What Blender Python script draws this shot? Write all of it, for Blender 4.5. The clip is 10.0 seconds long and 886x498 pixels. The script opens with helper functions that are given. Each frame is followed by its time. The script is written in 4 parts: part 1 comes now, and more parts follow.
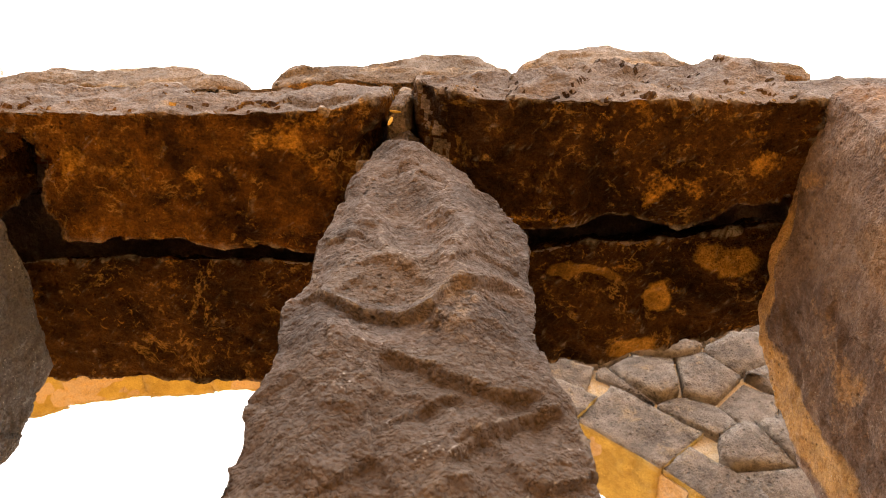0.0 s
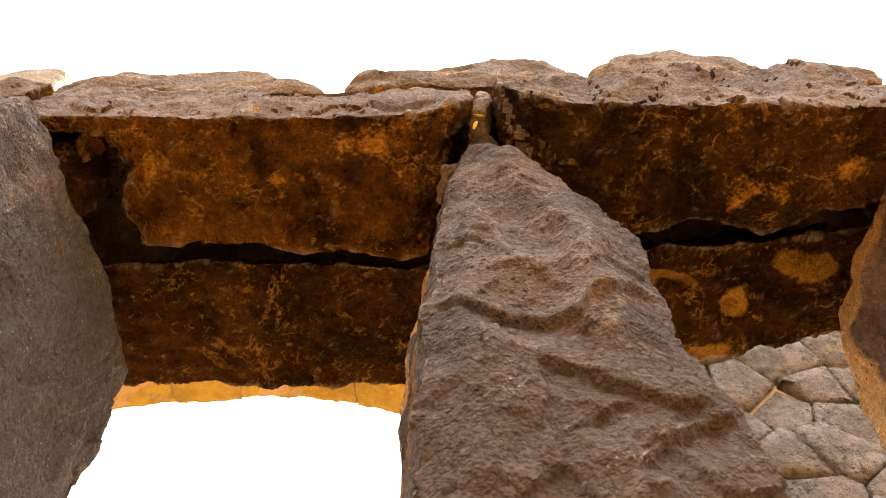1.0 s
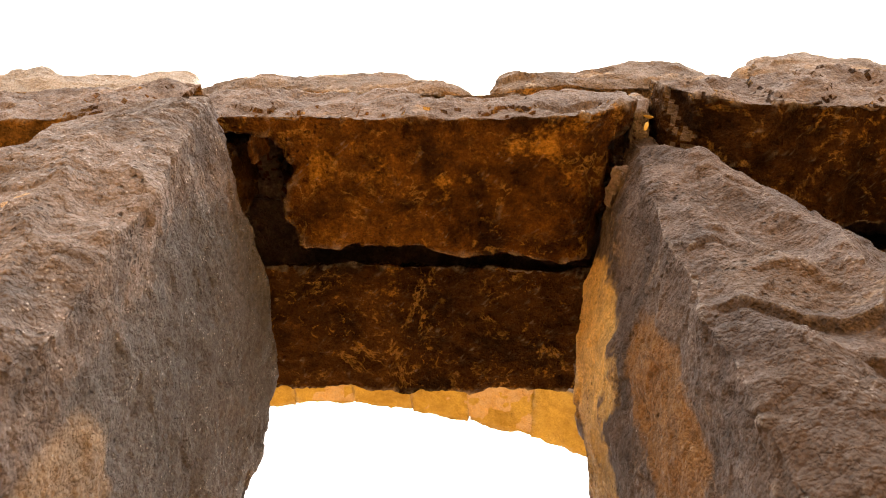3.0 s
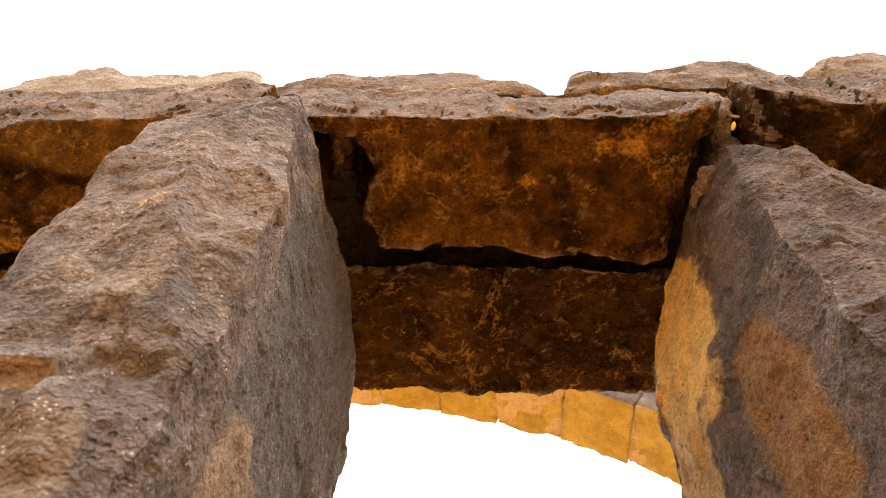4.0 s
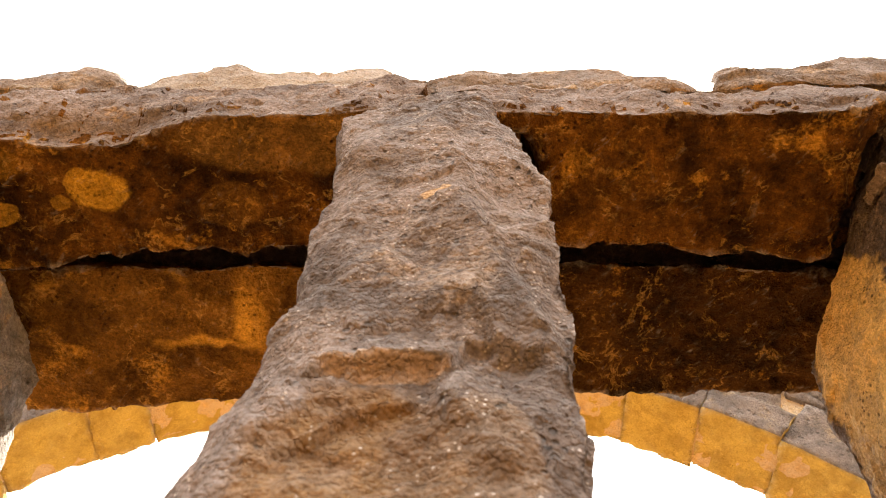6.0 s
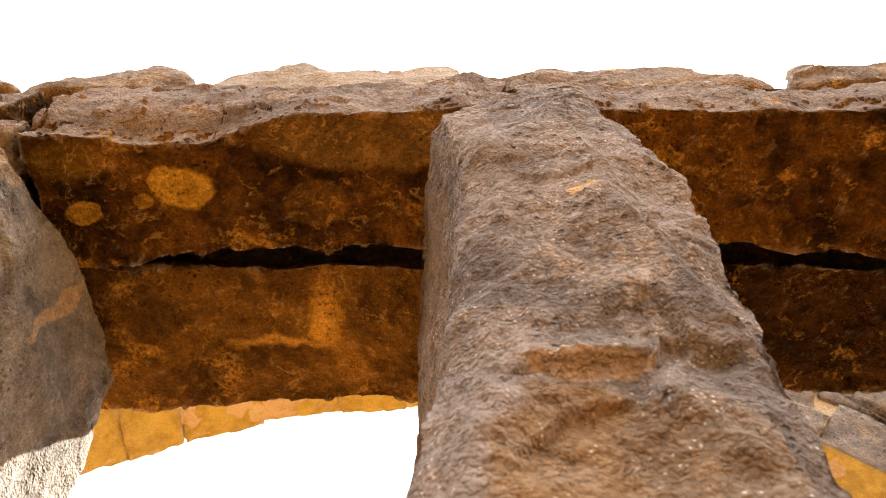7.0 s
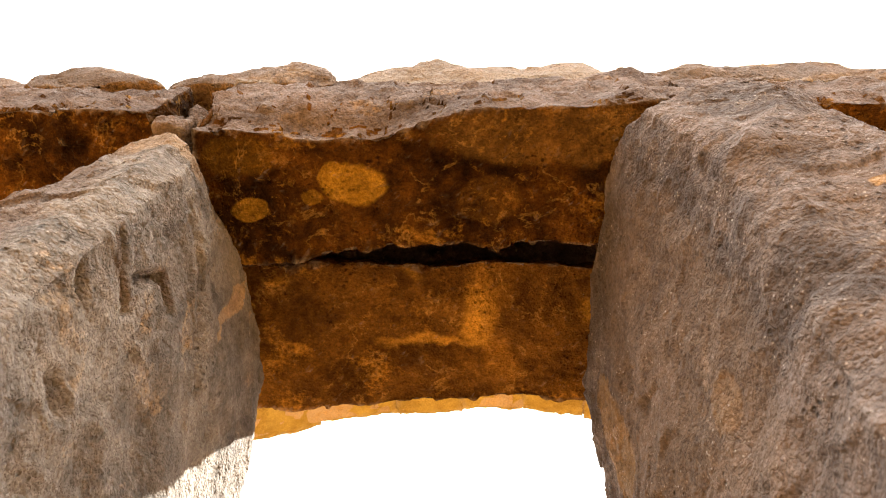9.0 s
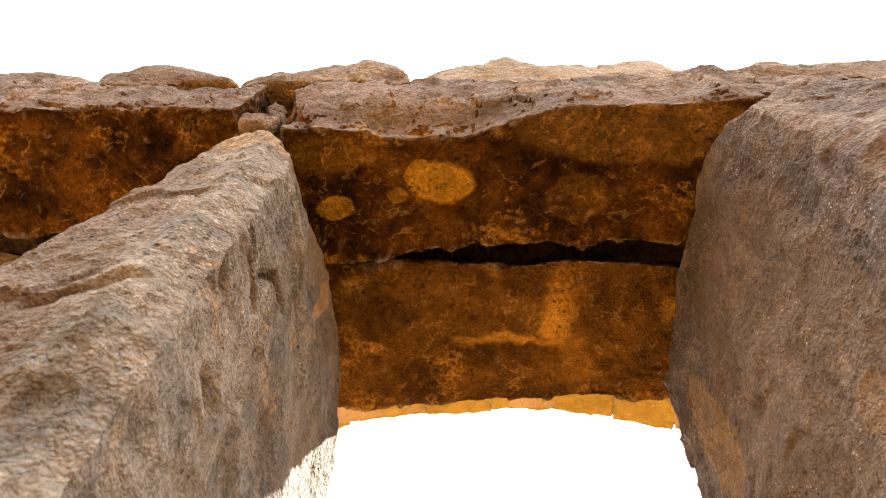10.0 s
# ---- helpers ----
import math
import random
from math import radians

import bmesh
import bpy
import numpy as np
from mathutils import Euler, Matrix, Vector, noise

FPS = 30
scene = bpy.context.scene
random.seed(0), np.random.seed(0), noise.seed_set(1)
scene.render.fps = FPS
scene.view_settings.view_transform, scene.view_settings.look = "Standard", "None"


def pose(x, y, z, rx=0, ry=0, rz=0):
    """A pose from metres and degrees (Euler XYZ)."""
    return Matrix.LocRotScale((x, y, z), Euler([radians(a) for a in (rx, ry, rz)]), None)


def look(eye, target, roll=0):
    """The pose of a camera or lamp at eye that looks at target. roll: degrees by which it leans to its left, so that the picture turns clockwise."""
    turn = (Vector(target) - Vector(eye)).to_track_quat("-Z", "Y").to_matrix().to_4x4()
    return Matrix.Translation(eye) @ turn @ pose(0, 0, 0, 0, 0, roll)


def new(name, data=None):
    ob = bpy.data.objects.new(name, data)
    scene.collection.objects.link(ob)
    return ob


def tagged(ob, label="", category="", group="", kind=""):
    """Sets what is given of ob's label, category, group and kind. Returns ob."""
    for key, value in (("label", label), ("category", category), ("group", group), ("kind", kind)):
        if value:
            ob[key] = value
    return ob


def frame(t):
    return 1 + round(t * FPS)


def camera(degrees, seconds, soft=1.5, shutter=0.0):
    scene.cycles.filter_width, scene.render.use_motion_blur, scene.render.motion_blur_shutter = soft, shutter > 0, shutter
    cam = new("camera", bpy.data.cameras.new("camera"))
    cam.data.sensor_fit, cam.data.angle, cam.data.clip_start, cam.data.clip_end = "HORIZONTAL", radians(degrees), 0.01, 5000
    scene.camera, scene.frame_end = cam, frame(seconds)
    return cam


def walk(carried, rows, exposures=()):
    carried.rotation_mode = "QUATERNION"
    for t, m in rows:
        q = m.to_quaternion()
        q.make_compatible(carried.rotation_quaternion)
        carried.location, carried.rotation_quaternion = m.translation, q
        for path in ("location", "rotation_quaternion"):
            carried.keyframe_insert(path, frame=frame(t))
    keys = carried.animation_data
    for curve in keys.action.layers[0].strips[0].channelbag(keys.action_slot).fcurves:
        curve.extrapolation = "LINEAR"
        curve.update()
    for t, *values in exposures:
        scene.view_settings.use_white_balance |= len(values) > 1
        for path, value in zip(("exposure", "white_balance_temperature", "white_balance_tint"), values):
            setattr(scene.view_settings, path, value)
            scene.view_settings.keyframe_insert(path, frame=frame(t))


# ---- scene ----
cam = camera(60.6, 10.0, soft=1.1)
cam.data.dof.use_dof, cam.data.dof.focus_distance, cam.data.dof.aperture_fstop = True, 2.1, 7.5
METRES, EYE, TILT, LEAN, TURN = 2.5, 1.2, 62.0, 0.0, 0.0
ROWS = [
    (0.0, 0.0, 0.0, 0.0, 0.0, 0.0, -0.0),
    (0.5, -0.0505, 0.0031, -0.0008, 0.13, 0.26, -0.03),
    (1.0, -0.1007, 0.0065, -0.0021, 0.26, 0.48, -0.07),
    (1.5, -0.151, 0.0094, -0.0033, 0.37, 0.62, -0.12),
    (2.0, -0.201, 0.0118, -0.0047, 0.48, 0.75, -0.15),
    (2.5, -0.2516, 0.014, -0.0059, 0.56, 0.85, -0.18),
    (4.0, -0.4024, 0.0215, -0.0099, 0.85, 1.15, -0.24),
    (4.5, -0.4523, 0.0242, -0.0115, 0.96, 1.21, -0.25),
    (5.0, -0.5023, 0.0268, -0.0134, 1.06, 1.3, -0.24),
    (5.5, -0.552, 0.0289, -0.015, 1.17, 1.33, -0.25),
    (7.0, -0.7012, 0.0348, -0.0201, 1.51, 1.44, -0.24),
    (7.5, -0.7508, 0.0365, -0.0217, 1.63, 1.47, -0.22),
    (8.0, -0.8004, 0.038, -0.0235, 1.74, 1.52, -0.23),
    (8.5, -0.8498, 0.0397, -0.0257, 1.87, 1.59, -0.24),
    (9.0, -0.8995, 0.0413, -0.0272, 2.02, 1.61, -0.24),
    (9.5, -0.9486, 0.0423, -0.0288, 2.2, 1.64, -0.27),
    (10.0, -0.9985, 0.0435, -0.0303, 2.3, 1.67, -0.31),
]
walk(cam, [(t, pose(0, 0, EYE, TILT, LEAN, TURN) @ pose(METRES * x, METRES * y, METRES * z, 90 + pitch, roll, yaw)) for t, x, y, z, yaw, pitch, roll in ROWS])

# ---- sky and sun ----
SUN_EL, SUN_AZ = 48.0, 57.0   # degrees up, degrees from +y towards +x
world = bpy.data.worlds.new("hazy_sky")
scene.world = world
world.use_nodes = True
wn, wl = world.node_tree.nodes, world.node_tree.links
sky = wn.new("ShaderNodeTexSky")
sky.sky_type, sky.sun_disc = "NISHITA", False
sky.sun_elevation, sky.sun_rotation = radians(SUN_EL), radians(SUN_AZ)
sky.air_density, sky.dust_density, sky.ozone_density = 1.0, 7.0, 0.6
# thin bright overcast, brightest overhead, over the clear sky
up = wn.new("ShaderNodeSeparateXYZ")
wl.new(wn.new("ShaderNodeTexCoord").outputs["Generated"], up.inputs[0])
bright = wn.new("ShaderNodeMapRange")
bright.interpolation_type = "SMOOTHSTEP"
bright.inputs[1].default_value, bright.inputs[2].default_value = -0.1, 1.0
bright.inputs[3].default_value, bright.inputs[4].default_value = 0.18, 1.75
wl.new(up.outputs[2], bright.inputs[0])
cloud = wn.new("ShaderNodeVectorMath")
cloud.operation = "SCALE"
cloud.inputs[0].default_value = (8.6, 8.05, 7.5)
wl.new(bright.outputs[0], cloud.inputs["Scale"])
haze = wn.new("ShaderNodeMix")
haze.data_type = "RGBA"
haze.inputs[0].default_value = 0.85
wl.new(sky.outputs[0], haze.inputs[6])
wl.new(cloud.outputs[0], haze.inputs[7])
wl.new(haze.outputs[2], wn["Background"].inputs[0])
wn["Background"].inputs[1].default_value = 0.1
scene.view_settings.exposure = 2.19

sun_data = bpy.data.lights.new("sun", "SUN")
sun_data.energy, sun_data.angle, sun_data.color = 5.0, radians(0.6), (1.0, 0.93, 0.82)
sun_way = Vector((math.sin(radians(SUN_AZ)) * math.cos(radians(SUN_EL)), math.cos(radians(SUN_AZ)) * math.cos(radians(SUN_EL)), math.sin(radians(SUN_EL))))
sun = new("sun", sun_data)
sun.matrix_world = look(sun_way * 40, (0, 0, 0))


# ---- materials ----
def node_mat(name):
    m = bpy.data.materials.new(name)
    m.use_nodes = True
    return m, m.node_tree.nodes, m.node_tree.links


def noise_node(n, l, vec, scale, detail=6.0, rough=0.55, warp=0.0):
    t = n.new("ShaderNodeTexNoise")
    t.inputs["Scale"].default_value, t.inputs["Detail"].default_value = scale, detail
    t.inputs["Roughness"].default_value, t.inputs["Distortion"].default_value = rough, warp
    l.new(vec, t.inputs["Vector"])
    return t.outputs["Fac"]


def ramp(n, l, fac, lo, hi):
    r = n.new("ShaderNodeMapRange")
    r.interpolation_type = "SMOOTHSTEP"
    r.inputs[1].default_value, r.inputs[2].default_value = lo, hi
    l.new(fac, r.inputs[0])
    return r.outputs[0]


def maths(n, l, op, a, b):
    m = n.new("ShaderNodeMath")
    m.operation = op
    for i, s in enumerate((a, b)):
        if isinstance(s, (int, float)):
            m.inputs[i].default_value = s
        else:
            l.new(s, m.inputs[i])
    return m.outputs[0]


def mixed(n, l, fac, a, b):
    m = n.new("ShaderNodeMix")
    m.data_type = "RGBA"
    for i, s in ((0, fac), (6, a), (7, b)):
        if isinstance(s, (int, float)):
            m.inputs[i].default_value = s
        elif isinstance(s, tuple):
            m.inputs[i].default_value = (*s, 1)
        else:
            l.new(s, m.inputs[i])
    return m.outputs[2]


def stone_mat(name, dark, mid, dust, dusty=0.5, specks=0.5, stretch=(1, 1, 1), relief=0.022, stains=(), stain_colour=(0.55, 0.3, 0.06), veins=0.0, wander=0.1, gloss=0.3, mottle=0.5, chips=1.5, pitted=(48, 0.52), edge=0.82, pale=(0.5, 0.45, 0.4)):
    """Weathered stone: two base tones, dust or lichen in patches, pale crystals, dark pits, and stains and other tints
    (centre, radii, strength).
    """
    m, n, l = node_mat(name)
    geo = n.new("ShaderNodeTexCoord").outputs["Object"]
    rnd = n.new("ShaderNodeObjectInfo").outputs["Random"]
    off = n.new("ShaderNodeVectorMath")
    off.operation = "ADD"
    shift = n.new("ShaderNodeCombineXYZ")
    l.new(maths(n, l, "MULTIPLY", rnd, 17.0), shift.inputs[0])
    l.new(maths(n, l, "MULTIPLY", rnd, 9.0), shift.inputs[2])
    l.new(geo, off.inputs[0])
    l.new(shift.outputs[0], off.inputs[1])
    mp = n.new("ShaderNodeMapping")
    mp.inputs["Scale"].default_value = stretch
    l.new(off.outputs[0], mp.inputs["Vector"])
    v = mp.outputs[0]
    big = noise_node(n, l, v, 2.6, 5, 0.6, 0.6)
    midn = noise_node(n, l, v, 13, 7, 0.62)
    fine = noise_node(n, l, v, 70, 5, 0.62)
    soft = noise_node(n, l, v, 52, 1.5, 0.45)
    grit = noise_node(n, l, v, 260, 3, 0.6)
    col = mixed(n, l, ramp(n, l, maths(n, l, "ADD", big, maths(n, l, "MULTIPLY", midn, 0.6)), 0.62, 1.0), dark, mid)
    dmask = ramp(n, l, maths(n, l, "ADD", noise_node(n, l, v, 4.6, 7, 0.62, 0.4), maths(n, l, "MULTIPLY", fine, 0.25)), 0.75 - 0.28 * dusty, 0.88 - 0.2 * dusty)
    col = mixed(n, l, maths(n, l, "MULTIPLY", dmask, 0.85), col, dust)
    wn_ = n.new("ShaderNodeTexNoise")
    wn_.inputs["Scale"].default_value, wn_.inputs["Detail"].default_value = 6.0, 3.0
    l.new(v, wn_.inputs["Vector"])
    sway = n.new("ShaderNodeVectorMath")
    sway.operation = "MULTIPLY_ADD"
    sway.inputs[1].default_value = (wander, wander, wander)
    l.new(wn_.outputs["Color"], sway.inputs[0])
    l.new(geo, sway.inputs[2])
    for (cx, cy, cz), (rx, ry, rz), power, *own in stains:
        cx, cy, cz = cx + wander / 2, cy + wander / 2, cz + wander / 2
        d = n.new("ShaderNodeVectorMath")
        d.operation = "SUBTRACT"
        l.new(sway.outputs[0], d.inputs[0])
        d.inputs[1].default_value = (cx, cy, cz)
        s = n.new("ShaderNodeVectorMath")
        s.operation = "DIVIDE"
        l.new(d.outputs[0], s.inputs[0])
        s.inputs[1].default_value = (rx, ry, rz)
        g = n.new("ShaderNodeVectorMath")
        g.operation = "LENGTH"
        l.new(s.outputs[0], g.inputs[0])
        r = maths(n, l, "ADD", g.outputs["Value"], maths(n, l, "MULTIPLY", maths(n, l, "SUBTRACT", maths(n, l, "ADD", midn, maths(n, l, "MULTIPLY", big, 0.6)), 0.8), 0.7))
        k = maths(n, l, "MULTIPLY", ramp(n, l, r, 1.04, edge), maths(n, l, "MULTIPLY", maths(n, l, "ADD", maths(n, l, "MULTIPLY", ramp(n, l, midn, 0.3, 0.6), 0.4), 0.6), power))
        col = mixed(n, l, k, col, own[0] if own else stain_colour)
    if veins:
        fold = maths(n, l, "ABSOLUTE", maths(n, l, "SUBTRACT", noise_node(n, l, v, 4.5, 9, 0.62, 0.5), 0.5), 0.0)
        vm = maths(n, l, "MULTIPLY", ramp(n, l, fold, 0.022, 0.0), ramp(n, l, noise_node(n, l, v, 7, 5, 0.7), 0.46, 0.62))
        col = mixed(n, l, maths(n, l, "MULTIPLY", vm, veins), col, (0.6, 0.36, 0.1))
        crust = maths(n, l, "MULTIPLY", ramp(n, l, noise_node(n, l, v, 34, 8, 0.7, 0.8), 0.56, 0.66), ramp(n, l, noise_node(n, l, v, 3.4, 4, 0.6), 0.45, 0.65))
        col = mixed(n, l, maths(n, l, "MULTIPLY", crust, 1.3 * veins), col, (0.5, 0.27, 0.05))
    crystal = n.new("ShaderNodeTexVoronoi")
    crystal.inputs["Scale"].default_value = 190
    l.new(off.outputs[0], crystal.inputs["Vector"])
    speck = n.new("ShaderNodeSeparateColor")
    l.new(crystal.outputs["Color"], speck.inputs[0])
    tone = ramp(n, l, maths(n, l, "ADD", maths(n, l, "ADD", maths(n, l, "MULTIPLY", fine, 0.5), maths(n, l, "MULTIPLY", grit, 0.3)), maths(n, l, "MULTIPLY", speck.outputs[0], 0.2)), 0.28, 0.72)
    shade = n.new("ShaderNodeMix")
    shade.data_type, shade.blend_type = "RGBA", "MULTIPLY"
    shade.inputs[0].default_value = mottle
    l.new(col, shade.inputs[6])
    l.new(mixed(n, l, tone, (0.5, 0.47, 0.44), (1.75, 1.74, 1.72)), shade.inputs[7])
    col = shade.outputs[2]
    worn = maths(n, l, "MULTIPLY", ramp(n, l, n.new("ShaderNodeNewGeometry").outputs["Pointiness"], 0.515, 0.6), ramp(n, l, midn, 0.35, 0.6))
    col = mixed(n, l, maths(n, l, "MULTIPLY", worn, 0.45), col, pale)
    sp = n.new("ShaderNodeTexVoronoi")
    sp.inputs["Scale"].default_value = 85
    l.new(off.outputs[0], sp.inputs["Vector"])
    spm = maths(n, l, "MULTIPLY", ramp(n, l, sp.outputs["Distance"], 0.24, 0.12), ramp(n, l, midn, 0.62 - 0.12 * specks, 0.74 - 0.12 * specks))
    col = mixed(n, l, maths(n, l, "MULTIPLY", spm, 0.75 * specks), col, pale)
    pit = n.new("ShaderNodeTexVoronoi")
    pit.inputs["Scale"].default_value = pitted[0]
    l.new(off.outputs[0], pit.inputs["Vector"])
    pitm = maths(n, l, "MULTIPLY", ramp(n, l, pit.outputs["Distance"], 0.3, 0.12), ramp(n, l, noise_node(n, l, v, 6, 3), pitted[1], pitted[1] + 0.14))
    # pits are darkened in colour too, standing in for shade inside them
    col = mixed(n, l, maths(n, l, "MULTIPLY", pitm, 0.6), col, tuple(0.35 * c for c in dark))
    b = n.new("ShaderNodeBsdfPrincipled") if "Principled BSDF" not in n else n["Principled BSDF"]
    l.new(col, b.inputs["Base Color"])
    l.new(maths(n, l, "SUBTRACT", 0.9, maths(n, l, "MULTIPLY", ramp(n, l, fine, 0.4, 0.75), 0.32)), b.inputs["Roughness"])
    b.inputs["Specular IOR Level"].default_value = gloss
    h = maths(n, l, "ADD", maths(n, l, "MULTIPLY", noise_node(n, l, v, 13, 2, 0.5), 0.7), maths(n, l, "ADD", maths(n, l, "MULTIPLY", soft, 0.5), maths(n, l, "MULTIPLY", grit, 0.15)))
    crease = maths(n, l, "ABSOLUTE", maths(n, l, "SUBTRACT", noise_node(n, l, v, 30, 3, 0.55), 0.5), 0.0)
    h = maths(n, l, "SUBTRACT", h, maths(n, l, "MULTIPLY", ramp(n, l, crease, 0.05, 0.0), 0.14))
    for scale, weight in ((7, 1.3), (17, 0.6)):
        crest = maths(n, l, "ABSOLUTE", maths(n, l, "SUBTRACT", noise_node(n, l, v, scale, 2.5, 0.45, 0.3), 0.5), 0.0)
        h = maths(n, l, "SUBTRACT", h, maths(n, l, "MULTIPLY", crest, weight * chips))
    grain = n.new("ShaderNodeTexVoronoi")
    grain.inputs["Scale"].default_value = 130
    l.new(off.outputs[0], grain.inputs["Vector"])
    h = maths(n, l, "SUBTRACT", h, maths(n, l, "MULTIPLY", grain.outputs["Distance"], 0.24))
    h = maths(n, l, "SUBTRACT", h, maths(n, l, "MULTIPLY", pitm, 0.7))
    bump = n.new("ShaderNodeBump")
    bump.inputs["Strength"].default_value, bump.inputs["Distance"].default_value = 1.0, relief
    l.new(h, bump.inputs["Height"])
    l.new(bump.outputs[0], b.inputs["Normal"])
    return m


BROWN_DARK, BROWN, DUSTY = (0.098, 0.068, 0.051), (0.225, 0.162, 0.122), (0.31, 0.21, 0.12)
# ochre undersides: real stain plus the sand's warm bounce, put into the colour
OCHRE_DARK, OCHRE_BOUNCE, OCHRE_GOLD = (0.02, 0.0085, 0.0027), (0.148, 0.063, 0.0095), (0.42, 0.215, 0.032)
BASALT = stone_mat("brown_basalt", BROWN_DARK, BROWN, DUSTY, 0.25, 0.5)
LINTEL_FACE = stone_mat("grey_brown_basalt", (0.115, 0.087, 0.074), (0.215, 0.166, 0.14), DUSTY, 0.2, 0.5)
CAPPING = stone_mat("weathered_capping_stone", (0.135, 0.104, 0.084), (0.26, 0.205, 0.165), (0.36, 0.26, 0.16), 0.35, 0.2, mottle=0.3)
SANDSTONE = stone_mat("pale_sandstone", (0.27, 0.225, 0.18), (0.36, 0.305, 0.25), (0.35, 0.27, 0.19), 0.3, 0.1, mottle=0.25, chips=0.8)
ARCH_BOUNCE = stone_mat("yellow_bounce_on_arch", (0.36, 0.255, 0.06), (0.5, 0.38, 0.1), (0.54, 0.41, 0.11), 0.5, 0.0, mottle=0.3)
RUBBLE = stone_mat("grey_rubble_stone", (0.12, 0.098, 0.085), (0.26, 0.215, 0.185), (0.32, 0.24, 0.15), 0.25, 0.6, relief=0.05, chips=0.6, pitted=(17, 0.4))
MORTAR = stone_mat("sandy_mortar", (0.45, 0.32, 0.17), (0.6, 0.44, 0.25), (0.6, 0.42, 0.2), 0.4, 0.0)
SAND = stone_mat("desert_sand", (0.218, 0.112, 0.026), (0.276, 0.145, 0.036), (0.28, 0.145, 0.035), 0.4, 0.0)


# ---- stone shaping ----
def perlin(p, seed):
    """Gradient noise in about -1..1 for an array of points."""
    i = np.floor(p).astype(np.int64)
    f = p - i
    u = f * f * f * (f * (f * 6 - 15) + 10)
    out = np.zeros(len(p))
    for dx in (0, 1):
        for dy in (0, 1):
            for dz in (0, 1):
                h = ((i[:, 0] + dx) * 374761393 + (i[:, 1] + dy) * 668265263 + (i[:, 2] + dz) * 2147483647 + seed * 974711) & 0x7FFFFFFF
                h = ((h ^ (h >> 13)) * 1274126177) & 0x7FFFFFFF
                h = h ^ (h >> 16)
                g = np.stack([(h & 1023) / 511.5 - 1, ((h >> 10) & 1023) / 511.5 - 1, ((h >> 20) & 1023) / 511.5 - 1], 1)
                w = (u[:, 0] if dx else 1 - u[:, 0]) * (u[:, 1] if dy else 1 - u[:, 1]) * (u[:, 2] if dz else 1 - u[:, 2])
                out += w * ((f - (dx, dy, dz)) * g).sum(1)
    return out


def fbm(p, scale, octaves, seed, gain=0.5, ridged=False):
    out, amp = np.zeros(len(p)), 1.0
    for k in range(octaves):
        v = perlin(p * scale * 2.03 ** k + 31.7 * k, seed + k)
        out += amp * ((0.35 - np.abs(v)) if ridged else v)
        amp *= gain
    return out


def lattice_box(xs, ys, zs):
    """Points and quads of a box with the given cuts along its axes, corners shared."""
    xs, ys, zs = (np.asarray(a, float) for a in (xs, ys, zs))
    n = (len(xs), len(ys), len(zs))
    keys, quads = [], []
    for axis in range(3):
        a, b = [k for k in range(3) if k != axis]
        ga, gb = np.meshgrid(np.arange(n[a]), np.arange(n[b]), indexing="ij")
        for side in (0, n[axis] - 1):
            ijk = np.zeros((n[a], n[b], 3), int)
            ijk[..., axis], ijk[..., a], ijk[..., b] = side, ga, gb
            k = (ijk[..., 0] * n[1] + ijk[..., 1]) * n[2] + ijk[..., 2]
            q = np.stack([k[:-1, :-1], k[1:, :-1], k[1:, 1:], k[:-1, 1:]], -1).reshape(-1, 4)
            if (side == 0) != (axis == 1):
                q = q[:, ::-1]
            quads.append(q)
    quads = np.concatenate(quads)
    used, inverse = np.unique(quads, return_inverse=True)
    quads = inverse.reshape(-1, 4)
    i, j, k = used // (n[1] * n[2]), used // n[2] % n[1], used % n[2]
    return np.stack([xs[i], ys[j], zs[k]], 1), quads


def vertex_normals(p, quads):
    fn = np.cross(p[quads[:, 2]] - p[quads[:, 0]], p[quads[:, 3]] - p[quads[:, 1]])
    out = np.zeros_like(p)
    for c in range(4):
        np.add.at(out, quads[:, c], fn)
    return out / (np.linalg.norm(out, axis=1, keepdims=True) + 1e-12)


def scallops(p, size, seed, slope=1.0, bowl=0.55):
    """Shell-shaped fracture faces that meet in sharp ridges: the lower envelope of tilted bowls, about 0..1."""
    q = p / size
    cell = np.floor(q).astype(np.int64)
    best = np.full(len(p), 9.0)
    for dx in (-1, 0, 1):
        for dy in (-1, 0, 1):
            for dz in (-1, 0, 1):
                c = cell + (dx, dy, dz)
                h = (c[:, 0] * 73856093 ^ c[:, 1] * 19349663 ^ c[:, 2] * 83492791 ^ (seed * 2654435761)) & 0x7FFFFFFF
                rnd = []
                for k in range(7):
                    h = (h * 1103515245 + 12345) & 0x7FFFFFFF
                    rnd.append(((h >> 8) & 0xFFFF) / 65535.0)
                d = q - (c + np.stack(rnd[:3], 1))
                tilt = (np.stack(rnd[3:6], 1) - 0.5) * 2 * slope
                best = np.minimum(best, bowl * (d ** 2).sum(1) + (d * tilt).sum(1) + 0.5 * rnd[6])
    return best


